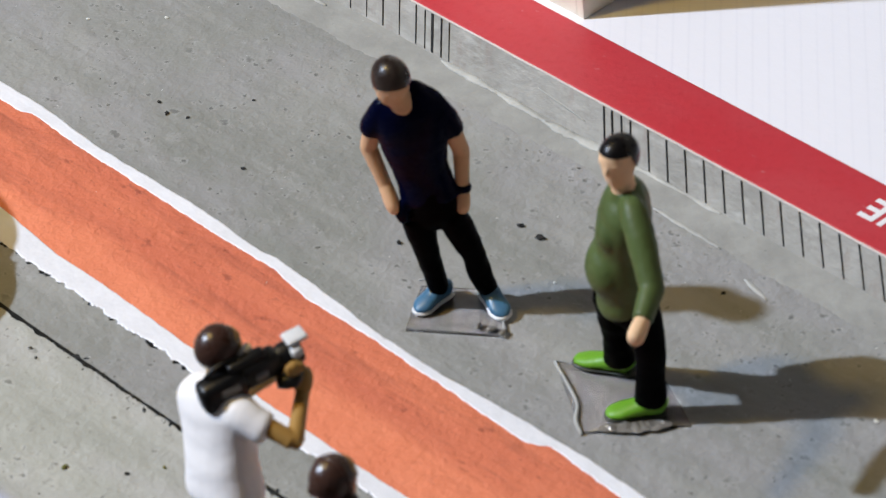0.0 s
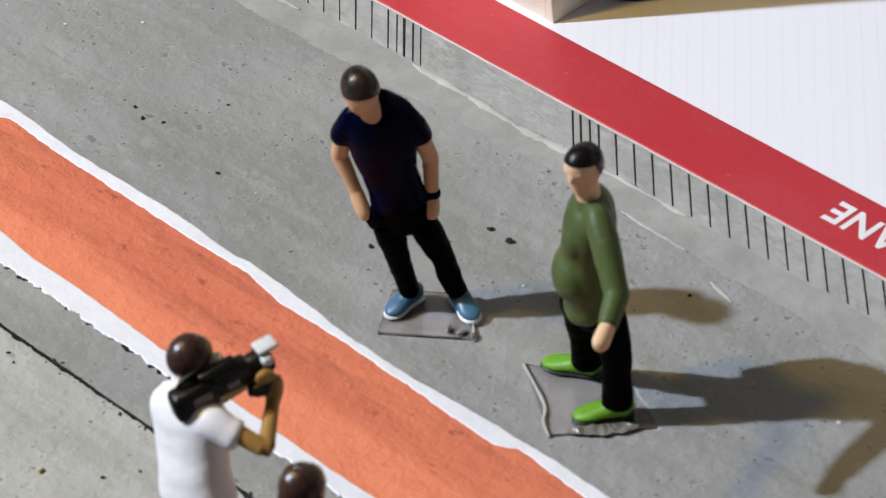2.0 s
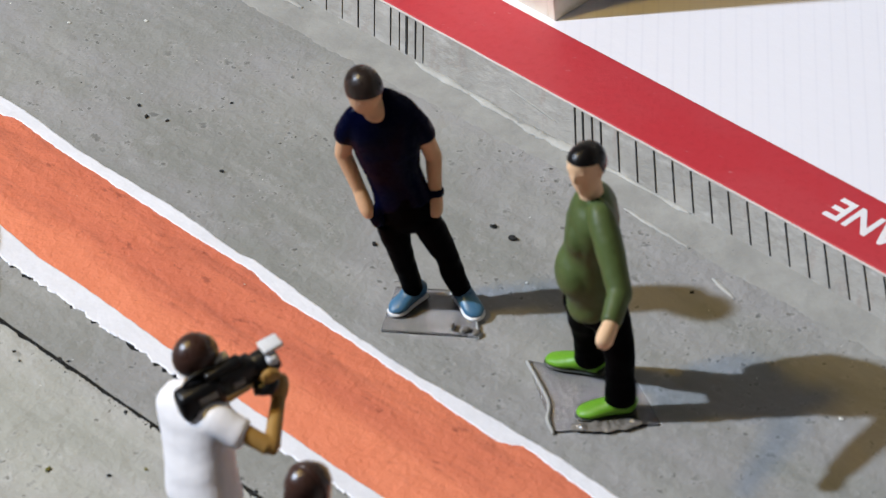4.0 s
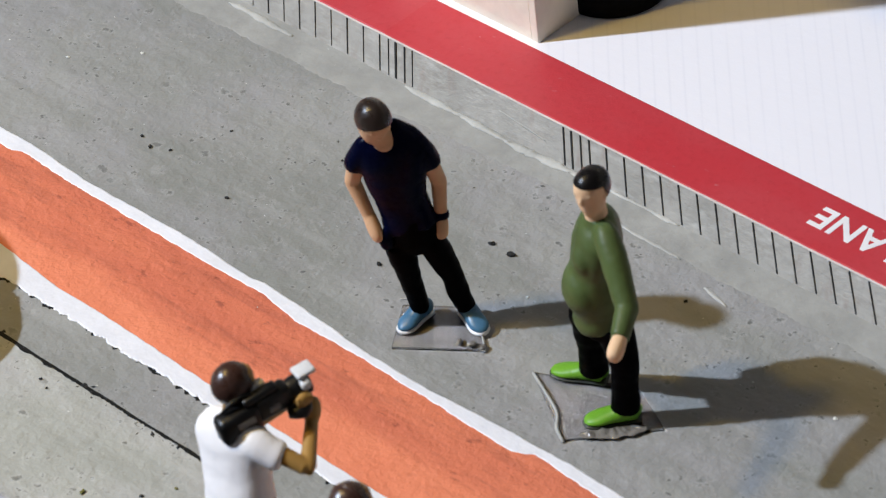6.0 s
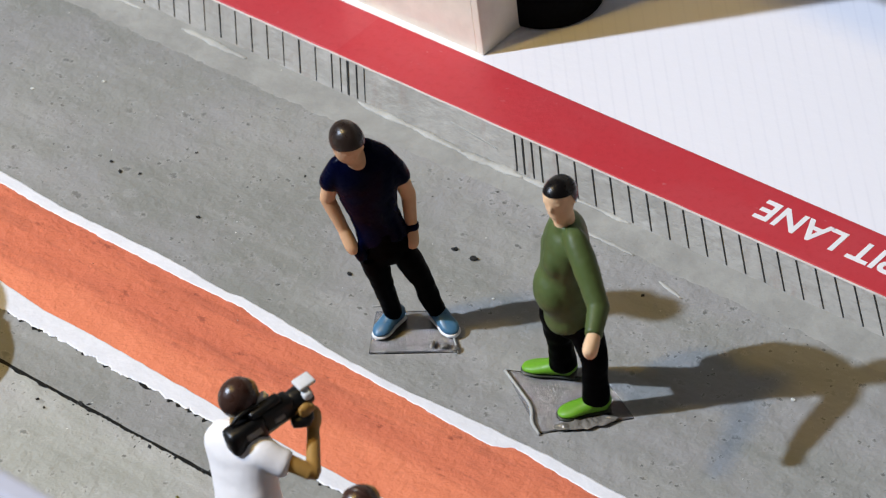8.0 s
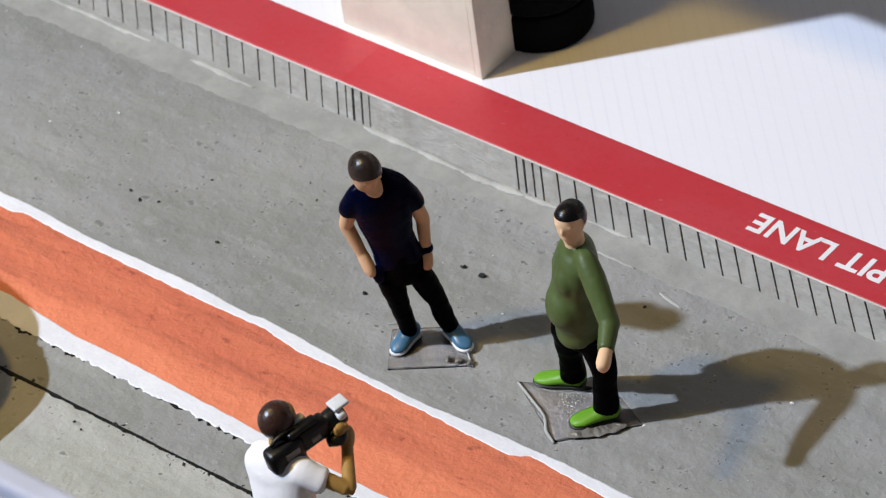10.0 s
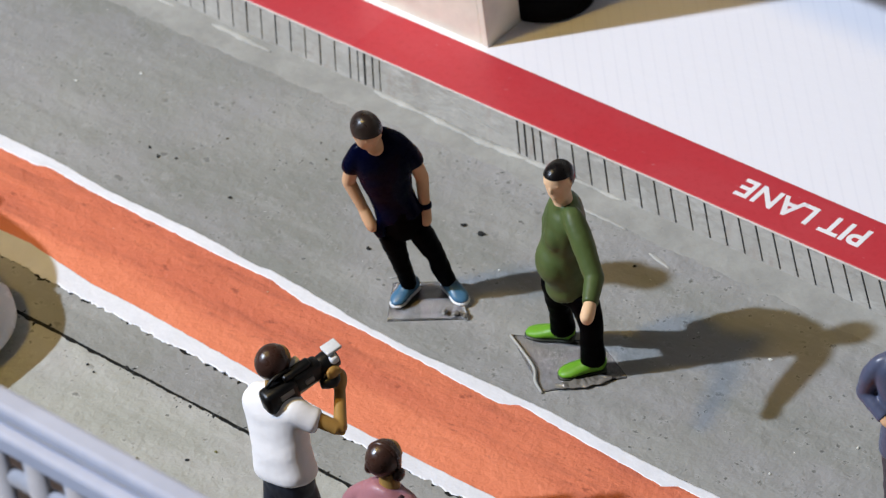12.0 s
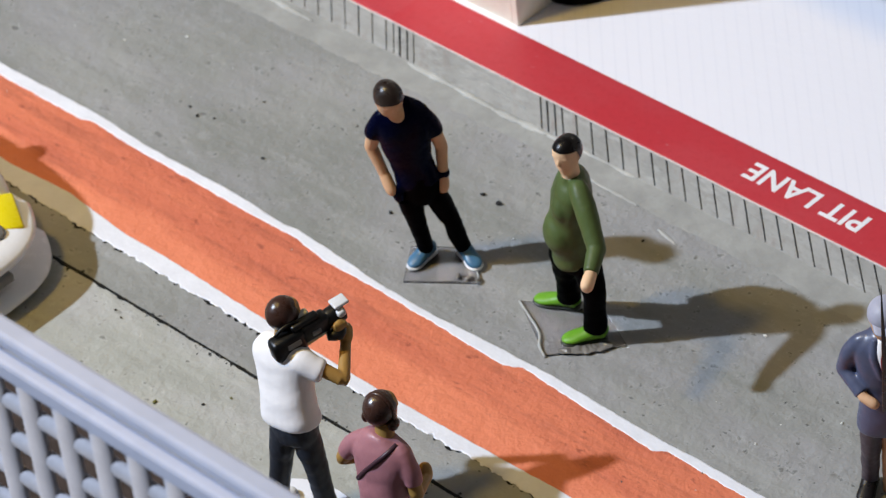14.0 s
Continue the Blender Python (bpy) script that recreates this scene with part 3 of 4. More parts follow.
def glue_blob(x, y, wide, turn, seed):
    """A crumpled lump of clear dried glue."""
    bm = bmesh.new()
    bmesh.ops.create_icosphere(bm, subdivisions=4, radius=1.0)
    for w in bm.verts:
        q = w.co.copy()
        w.co *= 1 + 0.45 * noise.noise(q * 2.1 + Vector((seed, 0, 0))) + 0.35 * noise.noise(q * 5.0 + Vector((0, seed, 0)))
        w.co = Vector((w.co.x * wide, w.co.y * 0.75, max(w.co.z, -0.3) * 0.30))
    low = min(w.co.z for w in bm.verts)
    for w in bm.verts:
        w.co.z -= low
    ob = part("glue_blob", bm, GLUE_GREY, None, "", True, pose(x * K, y * K, 0.62 * K, 0, 0, turn))
    tagged(ob, "crumpled lump of clear dried glue on a base plate", "glue", group="glue lumps")


for x, y, wide, turn in ((21.6, -45.6, 0.5, -20), (19.6, -46.4, 0.35, 30), (23.6, -45.0, 0.4, 10)):
    glue_blob(x, y, wide, turn, x)

# a wrinkled film of glue squeezed out beside the near lime shoe
bm = bmesh.new()
cells = {}
for i in range(61):
    for j in range(21):
        u, v = i / 60, j / 10 - 1
        half = 1.5 * math.sin(math.pi * (0.04 + 0.92 * u)) ** 0.6 * (1 + 0.35 * noise.noise((u * 7, 4.0 * (v > 0), 3.1)))
        crease = abs(noise.noise((u * 7, v * 1.1 + u * 4, 5.5))) + 0.35 * abs(noise.noise((u * 19, v * 2.0, 1.5)))
        cells[i, j] = bm.verts.new((-5.2 + 10.4 * u, v * half, max(0.0, 1 - v * v) ** 0.5 * (0.08 + 0.42 * crease)))
for i in range(60):
    for j in range(20):
        bm.faces.new((cells[i, j], cells[i + 1, j], cells[i + 1, j + 1], cells[i, j + 1]))
film = part("glue_film", bm, GLUE_GREY, None, "", True, pose(53.6 * K, -46.9 * K, 0.62 * K, 0, 0, 47))
tagged(film, "wrinkled grey film of glue beside a lime shoe", "glue", group="glue lumps")

bm = bmesh.new()
bmesh.ops.create_cone(bm, cap_ends=True, segments=48, radius1=1.0, radius2=0.97, depth=0.8, matrix=Matrix.Translation((0, 0, 0.4)))
bmesh.ops.scale(bm, vec=(11.5, 8.2, 1), verts=bm.verts)
tagged(part("base_plate", bm, WHITE_LINE, m=pose(42.55 * K, -112.25 * K, 0.01 * K, 0, 0, 10)), "round white base plate under the camera figure", "base plate", group="base plates")


# ---- painted figures ----
def figure(name, mats, label, build, x, y, turn, stand=0.46, taller=0.065):
    """One painted figure that faces its own +y; +x is its right. Some lean a little."""
    bm = bmesh.new()
    build(bm)
    bm = moulded(bm, {0: (0.30, 7, 0.11), 1: (0.20, 3, 0.0), 2: (0.30, 4, 0.24)})
    tip = Matrix.Rotation(radians(-turn), 3, "Z") @ Vector((0.83, -0.77, 0))
    for w in bm.verts:
        w.co += (tip + Vector((0, 0, 1))) * taller * max(0.0, w.co.z - 1.5)
    ob = part(name, bm, mats, None, m=pose(x * K, y * K, stand * K, 0, 0, turn), smooth=True)
    return tagged(ob, label, "figurine", group="painted figures")


def moulded(bm, kinds):
    """Melts the overlapping pieces of one colour into one skin, as in a cast figure, with slight folds.
    kinds: colour index -> grid, smoothing rounds, depth of folds."""
    whole = bmesh.new()
    rest = bm.copy()
    bmesh.ops.delete(rest, geom=[f for f in rest.faces if f.material_index in kinds], context="FACES")
    merge(whole, rest, Matrix())
    for index, (grid, rounds, folds) in kinds.items():
        piece = bm.copy()
        bmesh.ops.delete(piece, geom=[f for f in piece.faces if f.material_index != index], context="FACES")
        bmesh.ops.recalc_face_normals(piece, faces=piece.faces)
        me = bpy.data.meshes.new("draft")
        piece.to_mesh(me)
        piece.free()
        draft = new("draft", me)
        melt = draft.modifiers.new("melt", "REMESH")
        melt.mode, melt.voxel_size = "VOXEL", grid
        ease = draft.modifiers.new("ease", "SMOOTH")
        ease.factor, ease.iterations = 0.5, rounds
        cast = bpy.data.meshes.new_from_object(draft.evaluated_get(bpy.context.evaluated_depsgraph_get()))
        bpy.data.objects.remove(draft)
        bpy.data.meshes.remove(me)
        skin = bmesh.new()
        skin.from_mesh(cast)
        bpy.data.meshes.remove(cast)
        skin.normal_update()
        for w in skin.verts:
            q = w.co
            w.co = q + w.normal * folds * (noise.noise(Vector((q.x * 0.25, q.y * 0.25, q.z * 0.4 + index * 9))) + 0.3 * noise.noise(q * 0.8))
        for f in skin.faces:
            f.material_index, f.smooth = index, True
        merge(whole, skin, Matrix())
    bm.free()
    return whole


def merge(bm, other, m):
    """Adds another bmesh, moved by m, and frees it."""
    other.transform(m)
    me = bpy.data.meshes.new("draft")
    other.to_mesh(me)
    other.free()
    bm.from_mesh(me)
    bpy.data.meshes.remove(me)


def between(a, b, u):
    return tuple(p + (q - p) * u for p, q in zip(a, b))


def leg(bm, hip, knee, ankle, mat, thigh=2.5, calf=2.0, cuff=1.8):
    loft(bm, [(*hip, thigh, thigh * 1.15), (*between(hip, knee, 0.45), thigh * 0.98, thigh * 1.08), (*knee, calf * 1.05, calf * 1.12), (*between(knee, ankle, 0.5), calf, calf * 1.05), (*between(knee, ankle, 0.92), cuff, cuff * 1.08), (*ankle, cuff * 1.04, cuff * 1.12)], mat)


def shoe(bm, x, y, turn, mat, sole, long=7.6, wide=1.55):
    """A shoe whose heel stands behind x, y."""
    m = Matrix.Translation((x, y, 0)) @ Matrix.Rotation(radians(turn), 4, "Z")
    start = len(bm.verts)
    e = long - 2.0
    loft(bm, [(0, -2.1, 0.4, wide * 0.5, 0.4), (0, -1.7, 0.4, wide * 0.9, 0.4), (0, e * 0.2, 0.4, wide * 0.92, 0.4), (0, e * 0.62, 0.4, wide * 1.12, 0.4), (0, e - 0.6, 0.4, wide * 0.85, 0.4), (0, e, 0.45, wide * 0.3, 0.35)], sole, (1, 0, 0), 16, 3)
    loft(bm, [(0, -2.0, 1.4, wide * 0.4, 0.7), (0, -1.5, 1.7, wide * 0.9, 1.35), (0, 0.1, 1.9, wide * 0.98, 1.6), (0, e * 0.35, 1.5, wide, 1.15), (0, e * 0.65, 1.15, wide * 1.06, 0.85), (0, e - 0.8, 0.95, wide * 0.75, 0.55), (0, e - 0.2, 0.8, wide * 0.25, 0.2)], mat, (1, 0, 0), 16, 3)
    bm.verts.ensure_lookup_table()
    for w in bm.verts[start:]:
        w.co = m @ w.co


def arm(bm, pts, mats, bare_from, thick=1.0, hand=1.35, root=(0, 0, 38)):
    """pts: shoulder, elbow, wrist, knuckles. Sleeve up to bare_from (0 to 1 of the arm), then skin."""
    sh, el, wr, kn = (Vector(p) for p in pts)
    cut = lambda u: sh.lerp(el, u * 2) if u <= 0.5 else el.lerp(wr, u * 2 - 1)
    rad = lambda u: (1.75 - 0.6 * u) * thick
    us = [0, 0.15, 0.3, 0.42, 0.5, 0.58, 0.7, 0.85, 1.0]
    skin = [bare_from - 0.04] + [u for u in us if u >= bare_from + 0.03] if bare_from < 0.95 else []
    if skin:
        loft(bm, [(*cut(u), rad(u) * 0.9, rad(u) * 0.9) for u in skin], mats[1], (1, 0.2, 0), 14, 2)
    sleeve = [u for u in us if u < bare_from - 0.03] + [bare_from]
    r0 = Vector(root)
    yoke = [(*r0.lerp(sh, 0.30), 1.3 * thick, 1.5 * thick), (*(r0.lerp(sh, 0.72) + Vector((0, 0, 0.15))), 1.75 * thick, 1.85 * thick)]
    loft(bm, yoke + [(*cut(u), rad(u) * 1.12, rad(u) * 1.15) for u in sleeve if u != 0.0] + [(*cut(bare_from), rad(bare_from) * 0.8, rad(bare_from) * 0.8)], mats[0], (0.15, 1, 0), 18, 3)
    d = kn - wr
    loft(bm, [(*(wr - d * 0.15), 1.0 * thick, 1.0 * thick), (*(wr + d * 0.25), hand * 0.92, hand), (*(wr + d * 0.7), hand * 0.9, hand * 1.05), (*(wr + d * 0.95), hand * 0.6, hand * 0.7), (*kn, hand * 0.25, hand * 0.3)], mats[1], (1, 0.2, 0), 14, 3)


def head(bm, c, skin, hair, tilt=0.0, turn=0.0, scale=0.86, full=False, hairline=0.45, burns=False):
    start = len(bm.verts)
    loft(bm, [(0, 0.9, -5.3, 1.2, 1.1), (0, 1.0, -4.7, 1.9, 1.9), (0, 0.7, -3.1, 2.6, 2.8), (0, 0.2, -0.6, 3.05, 3.5), (0, 0, 1.4, 3.15, 3.65), (0, -0.1, 3.0, 2.7, 3.1), (0, -0.1, 3.9, 1.4, 1.6), (0, -0.1, 4.1, 0.2, 0.2)], skin, (1, 0, 0), 22, 3)
    loft(bm, [(0, 3.3, 0.9, 0.3, 0.3), (0, 3.85, -0.8, 0.5, 0.4), (0, 3.3, -1.3, 0.25, 0.25)], skin, (1, 0, 0), 10, 3)
    for s in (-1, 1):
        ball(bm, (s * 3.1, -0.1, -0.5), (0.32, 0.6, 0.85), skin, n=10)
        ball(bm, (s * 1.2, 2.75, 0.8), (1.1, 0.7, 0.5), skin, n=12)
    ball(bm, (0, 2.95, -3.1), (0.95, 0.55, 0.35), skin, n=12)
    ball(bm, (0, 2.5, -4.35), (0.95, 0.7, 0.6), skin, n=12)
    if full:
        ball(bm, (0, -0.6, 0.6), (3.7, 4.0, 4.2), hair, n=28)
    else:
        # the hair comes low at the back and ends at the hairline in front
        hb = bmesh.new()
        ball(hb, (0, 0, 0), (1, 1, 1), hair, n=40)
        cuts = (((0, 0.5, hairline), (0, -0.67, 0.74)), ((0, 0, -0.55), (0, 0, 1)))
        if burns:
            cuts = (((0, 0.6, hairline), (0, -0.25, 0.97)),)
        for co, no in cuts:
            bmesh.ops.bisect_plane(hb, geom=hb.verts[:] + hb.edges[:] + hb.faces[:], plane_co=co, plane_no=no, clear_inner=True)
        merge(bm, hb, Matrix.LocRotScale((0, -0.2, 0.4), None, (3.5, 4.35, 4.15)))
        if burns:
            hb = bmesh.new()
            ball(hb, (0, 0, 0), (1, 1, 1), hair, n=40)
            for co, no in (((0, 0.02, 0), (0, -0.97, 0.25)), ((0, 0, -0.42), (0, -0.5, 0.86))):
                bmesh.ops.bisect_plane(hb, geom=hb.verts[:] + hb.edges[:] + hb.faces[:], plane_co=co, plane_no=no, clear_inner=True)
            merge(bm, hb, Matrix.LocRotScale((0, -0.2, 0.4), None, (3.48, 4.3, 4.12)))
    m = Matrix.Translation(c) @ Euler((radians(tilt), 0, radians(turn))).to_matrix().to_4x4() @ Matrix.Scale(scale, 4)
    bm.verts.ensure_lookup_table()
    for w in bm.verts[start:]:
        w.co = m @ w.co


def navy_man(bm):
    # 0 navy, 1 skin, 2 trousers, 3 shoe, 4 sole, 5 hair
    shoe(bm, 3.7, -1.1, -45, 3, 4, 7.2)
    shoe(bm, -4.0, 0.2, 25, 3, 4, 7.4)
    leg(bm, (5.8, 0.0, 17.0), (4.8, 0.3, 10.8), (3.7, -0.9, 2.4), 2, 2.35, 1.8, 1.6)
    leg(bm, (0.6, 0.0, 17.0), (-1.9, 0.4, 10.0), (-3.7, 0.2, 2.3), 2, 2.35, 1.8, 1.6)
    loft(bm, [(3.1, 0.0, 15.2, 1.9, 1.8), (3.1, 0.0, 16.4, 4.0, 2.7), (3.1, 0.0, 18.3, 4.55, 3.0), (3.4, 0.0, 20.5, 4.3, 2.9), (3.6, 0.0, 22.5, 3.9, 2.7)], 2, n=22)
    loft(bm, [(3.4, -0.1, 19.8, 4.2, 2.8), (3.5, -0.1, 20.6, 4.35, 2.95), (3.9, -0.2, 23.0, 4.15, 2.85), (4.4, -0.1, 26, 4.2, 2.8), (4.8, 0.1, 30, 4.9, 3.1), (5.0, 0.2, 33.4, 5.4, 3.2), (5.0, 0.2, 36.0, 5.6, 3.0), (5.1, 0.2, 37.8, 4.8, 2.7), (5.3, 0.4, 39.2, 3.2, 2.2), (5.6, 0.6, 39.9, 1.9, 1.7)], 0, n=26, square=2.25)
    loft(bm, [(5.6, 1.2, 37.6, 1.9, 1.9), (6.2, 1.9, 39.4, 1.8, 1.8), (6.9, 2.6, 41.6, 1.7, 1.8)], 1)
    ball(bm, (6.0, 2.3, 38.4), (1.6, 1.35, 1.2), 1, n=16)
    arm(bm, [(10.0, 0.4, 36.0), (11.7, -1.2, 29.0), (9.8, 0.2, 22.9), (8.5, 2.2, 19.0)], (0, 1), 0.25, 1.0, 1.25, root=(6.0, 0.5, 38.2))
    arm(bm, [(0.2, 0.4, 36.0), (-1.7, -1.3, 27.2), (-1.4, -0.1, 20.9), (-1.1, 1.2, 17.6)], (0, 1), 0.25, 1.0, 1.3, root=(4.4, 0.5, 38.4))
    loft(bm, [(-1.45, -0.3, 22.0, 1.4, 1.4), (-1.4, -0.1, 20.8, 1.4, 1.4)], 0, (1, 0.2, 0), 14, 2)
    # the tail of the shirt over the pocket, with a fold
    loft(bm, [(7.2, 1.6, 21.2, 0.5, 0.4), (7.6, 2.0, 19.2, 1.2, 0.9), (7.3, 2.1, 17.4, 0.9, 0.7)], 0, n=12)
    head(bm, (7.0, 2.9, 43.3), 1, 5, -30, 26, 0.80, hairline=0.24)


def green_man(bm):
    # 0 green, 1 skin, 2 trousers, 3 shoe, 4 sole, 5 hair
    shoe(bm, 3.9, 0.6, -22, 3, 4, 9.4, 1.7)
    shoe(bm, -6.2, -3.7, 3, 3, 4, 8.9, 1.75)
    leg(bm, (0.2, 0.9, 17.6), (2.1, 0.8, 10.2), (3.8, 0.5, 2.4), 2, 2.5, 2.1, 2.2)
    leg(bm, (-5.3, -3.0, 18.6), (-6.2, -4.0, 11.2), (-6.3, -3.6, 2.4), 2, 2.5, 2.1, 2.2)
    loft(bm, [(-2.6, -1.2, 15.4, 2.2, 2.0), (-2.6, -1.2, 16.8, 4.1, 3.2), (-2.6, -1.2, 20, 4.3, 3.6)], 2, n=22)
    loft(bm, [(-2.5, -1.2, 17.4, 4.7, 3.7), (-2.4, -1.0, 18.6, 5.0, 4.2), (-2.3, -1.0, 20.2, 4.95, 4.1), (-2.2, -0.9, 22.0, 5.4, 4.5), (-2.1, -0.8, 24.8, 5.6, 4.6), (-2.2, -1.1, 28.4, 5.3, 4.0), (-2.6, -1.6, 32.4, 5.5, 3.9), (-2.9, -2.0, 35.4, 5.2, 3.5), (-3.3, -2.1, 37.4, 3.8, 2.7), (-3.6, -1.9, 38.6, 2.2, 2.0), (-3.7, -1.8, 39.2, 1.9, 1.9)], 0, n=28, square=2.1)
    loft(bm, [(-3.6, -1.9, 38.0, 1.8, 1.8), (-3.8, -1.7, 40, 1.75, 1.8), (-4.0, -1.4, 42.6, 1.7, 1.8)], 1)
    # belly, and the chest above it
    ball(bm, (-3.0, 1.0, 24.8), (4.7, 3.5, 4.6), 0, n=24)
    ball(bm, (-4.8, 0.4, 31.8), (2.8, 2.1, 3.2), 0, n=18)
    ball(bm, (-0.6, 0.7, 31.8), (2.4, 1.6, 2.4), 0, n=18)
    arm(bm, [(1.6, -2.6, 34.6), (4.4, -3.6, 27.6), (4.0, -2.2, 22.6), (3.0, -0.6, 19.4)], (0, 1), 0.97, 1.15, root=(-2.6, -2.0, 37.0))
    arm(bm, [(-8.2, -3.3, 37.0), (-15.4, -4.9, 29.9), (-20.4, -3.2, 28.0), (-24.0, -1.9, 27.4)], (0, 1), 0.97, 1.15, 1.35, root=(-4.6, -2.1, 37.6))
    head(bm, (-4.2, -1.4, 44.3), 1, 5, -6, 52, 0.78, hairline=0.5, burns=True)


def shoulder_camera(bm):
    """A broadcast camera along its own +y, from its rear end."""
    block(bm, (-1.8, -0.6, -2.6), (1.6, 6.0, 2.0), 0.9, 6)
    block(bm, (-1.5, 5.4, -1.6), (1.5, 11.2, 2.2), 0.7, 6)
    loft(bm, [(0, 10.6, 0.2, 1.5, 1.5), (0, 11.6, 0.2, 1.8, 1.8), (0, 14.0, 0.2, 1.9, 1.9), (0, 14.4, 0.2, 1.7, 1.7)], 6, (1, 0, 0), 18, 2)
    block(bm, (-1.2, 12.6, 2.2), (1.5, 15.6, 2.9), 0.25, 7)
    block(bm, (0.6, 12.6, 0.5), (2.3, 14.2, 1.9), 0.5, 7)
    block(bm, (-0.9, 4.0, 1.9), (0.9, 9.6, 3.2), 0.4, 6)
    block(bm, (-2.6, 5.6, 1.2), (-1.0, 8.6, 3.2), 0.4, 7)
    # two grey blocks whose paler colour stands in for highlights on the black body
    block(bm, (1.3, 2.0, -0.4), (1.8, 4.8, 0.8), 0.2, 8)
    block(bm, (1.3, 7.2, -0.4), (1.75, 9.0, 0.6), 0.2, 8)
    ball(bm, (1.9, 12.3, -0.9), (1.0, 1.5, 1.3), 1, (0, 0, 20), n=14)
    for k in range(4):
        ball(bm, (2.35, 11.3 + 0.7 * k, -0.5 - 0.12 * k), (0.5, 0.34, 0.85), 1, n=10)
    loft(bm, [(-0.6, 1.0, 2.3, 0.3, 0.3), (-0.4, 2.6, 3.3, 0.35, 0.35), (-0.3, 5.0, 3.5, 0.35, 0.35), (-0.2, 6.6, 2.6, 0.3, 0.3)], 6, (1, 0, 0), 10, 4)


def camera_man(bm):
    # 0 shirt, 1 tan, 2 jeans, 3 white shoe, 4 sole, 5 hair, 6 camera, 7 silver, 8 grey
    shoe(bm, 8.2, -0.9, -20, 3, 4, 8.4)
    shoe(bm, -0.8, -4.6, 15, 3, 4, 8.4)
    leg(bm, (5.7, -1.5, 21), (7.1, -1.0, 12), (8.2, -0.8, 2.2), 2, 2.5, 2.0, 1.95)
    leg(bm, (1.4, -1.9, 21), (0.3, -3.2, 12), (-0.8, -4.5, 2.2), 2, 2.5, 2.0, 1.95)
    loft(bm, [(3.6, -1.7, 18.2, 2.2, 2.0), (3.6, -1.7, 19.6, 4.6, 3.3), (3.5, -1.6, 22.5, 5.1, 3.6), (3.4, -1.5, 25, 5.2, 3.6)], 2, n=22)
    loft(bm, [(3.1, -1.5, 22.8, 5.7, 4.0), (3.0, -1.4, 23.8, 6.0, 4.2), (2.6, -1.1, 26.5, 5.7, 4.0), (2.2, -0.6, 29.5, 5.6, 3.8), (1.7, 0.2, 33, 6.0, 3.8), (1.4, 0.6, 36, 6.4, 3.7), (1.4, 0.9, 38, 5.5, 3.2), (1.4, 1.2, 39.6, 3.4, 2.5), (1.2, 1.4, 40.4, 1.9, 1.9)], 0, n=26, square=2.3)
    loft(bm, [(1.2, 1.4, 39.6, 1.7, 1.7), (1.1, 2.1, 42.0, 1.6, 1.7)], 1)
    arm(bm, [(6.6, 0.4, 37.2), (13.2, 2.8, 33.9), (8.5, 9.6, 36.0), (7.6, 10.8, 38.8)], (0, 1), 0.22, 0.95, 1.5, root=(2.4, 1.2, 38.8))
    # wide short sleeve over the raised upper arm
    loft(bm, [(3.6, 0.2, 37.0, 2.4, 2.5), (5.8, 0.3, 36.9, 2.5, 2.6), (7.8, 0.8, 36.0, 2.3, 2.4), (9.4, 1.4, 35.3, 2.25, 2.3), (9.9, 1.6, 35.1, 1.6, 1.7)], 0, (0.15, 1, 0), 20, 3)
    arm(bm, [(-3.4, 0.8, 36.8), (-2.8, 5.6, 31), (3.4, 9.6, 36.4), (5.8, 10.8, 38.2)], (0, 1), 0.42, root=(0.4, 1.2, 38.8))
    head(bm, (1.0, 2.7, 44.0), 1, 5, -6, -16, 0.79, True)
    cam_bm = bmesh.new()
    shoulder_camera(cam_bm)
    loft(cam_bm, [(1.6, 9.6, -2.2, 0.8, 0.8), (2.0, 11.6, -2.4, 1.6, 1.2), (1.6, 13.0, -2.0, 0.7, 0.7)], 6, (1, 0, 0), 12, 2)
    merge(bm, cam_bm, Matrix.Translation((2.5, -2.5, 39.9)) @ Euler((radians(8), 0, radians(-21))).to_matrix().to_4x4())


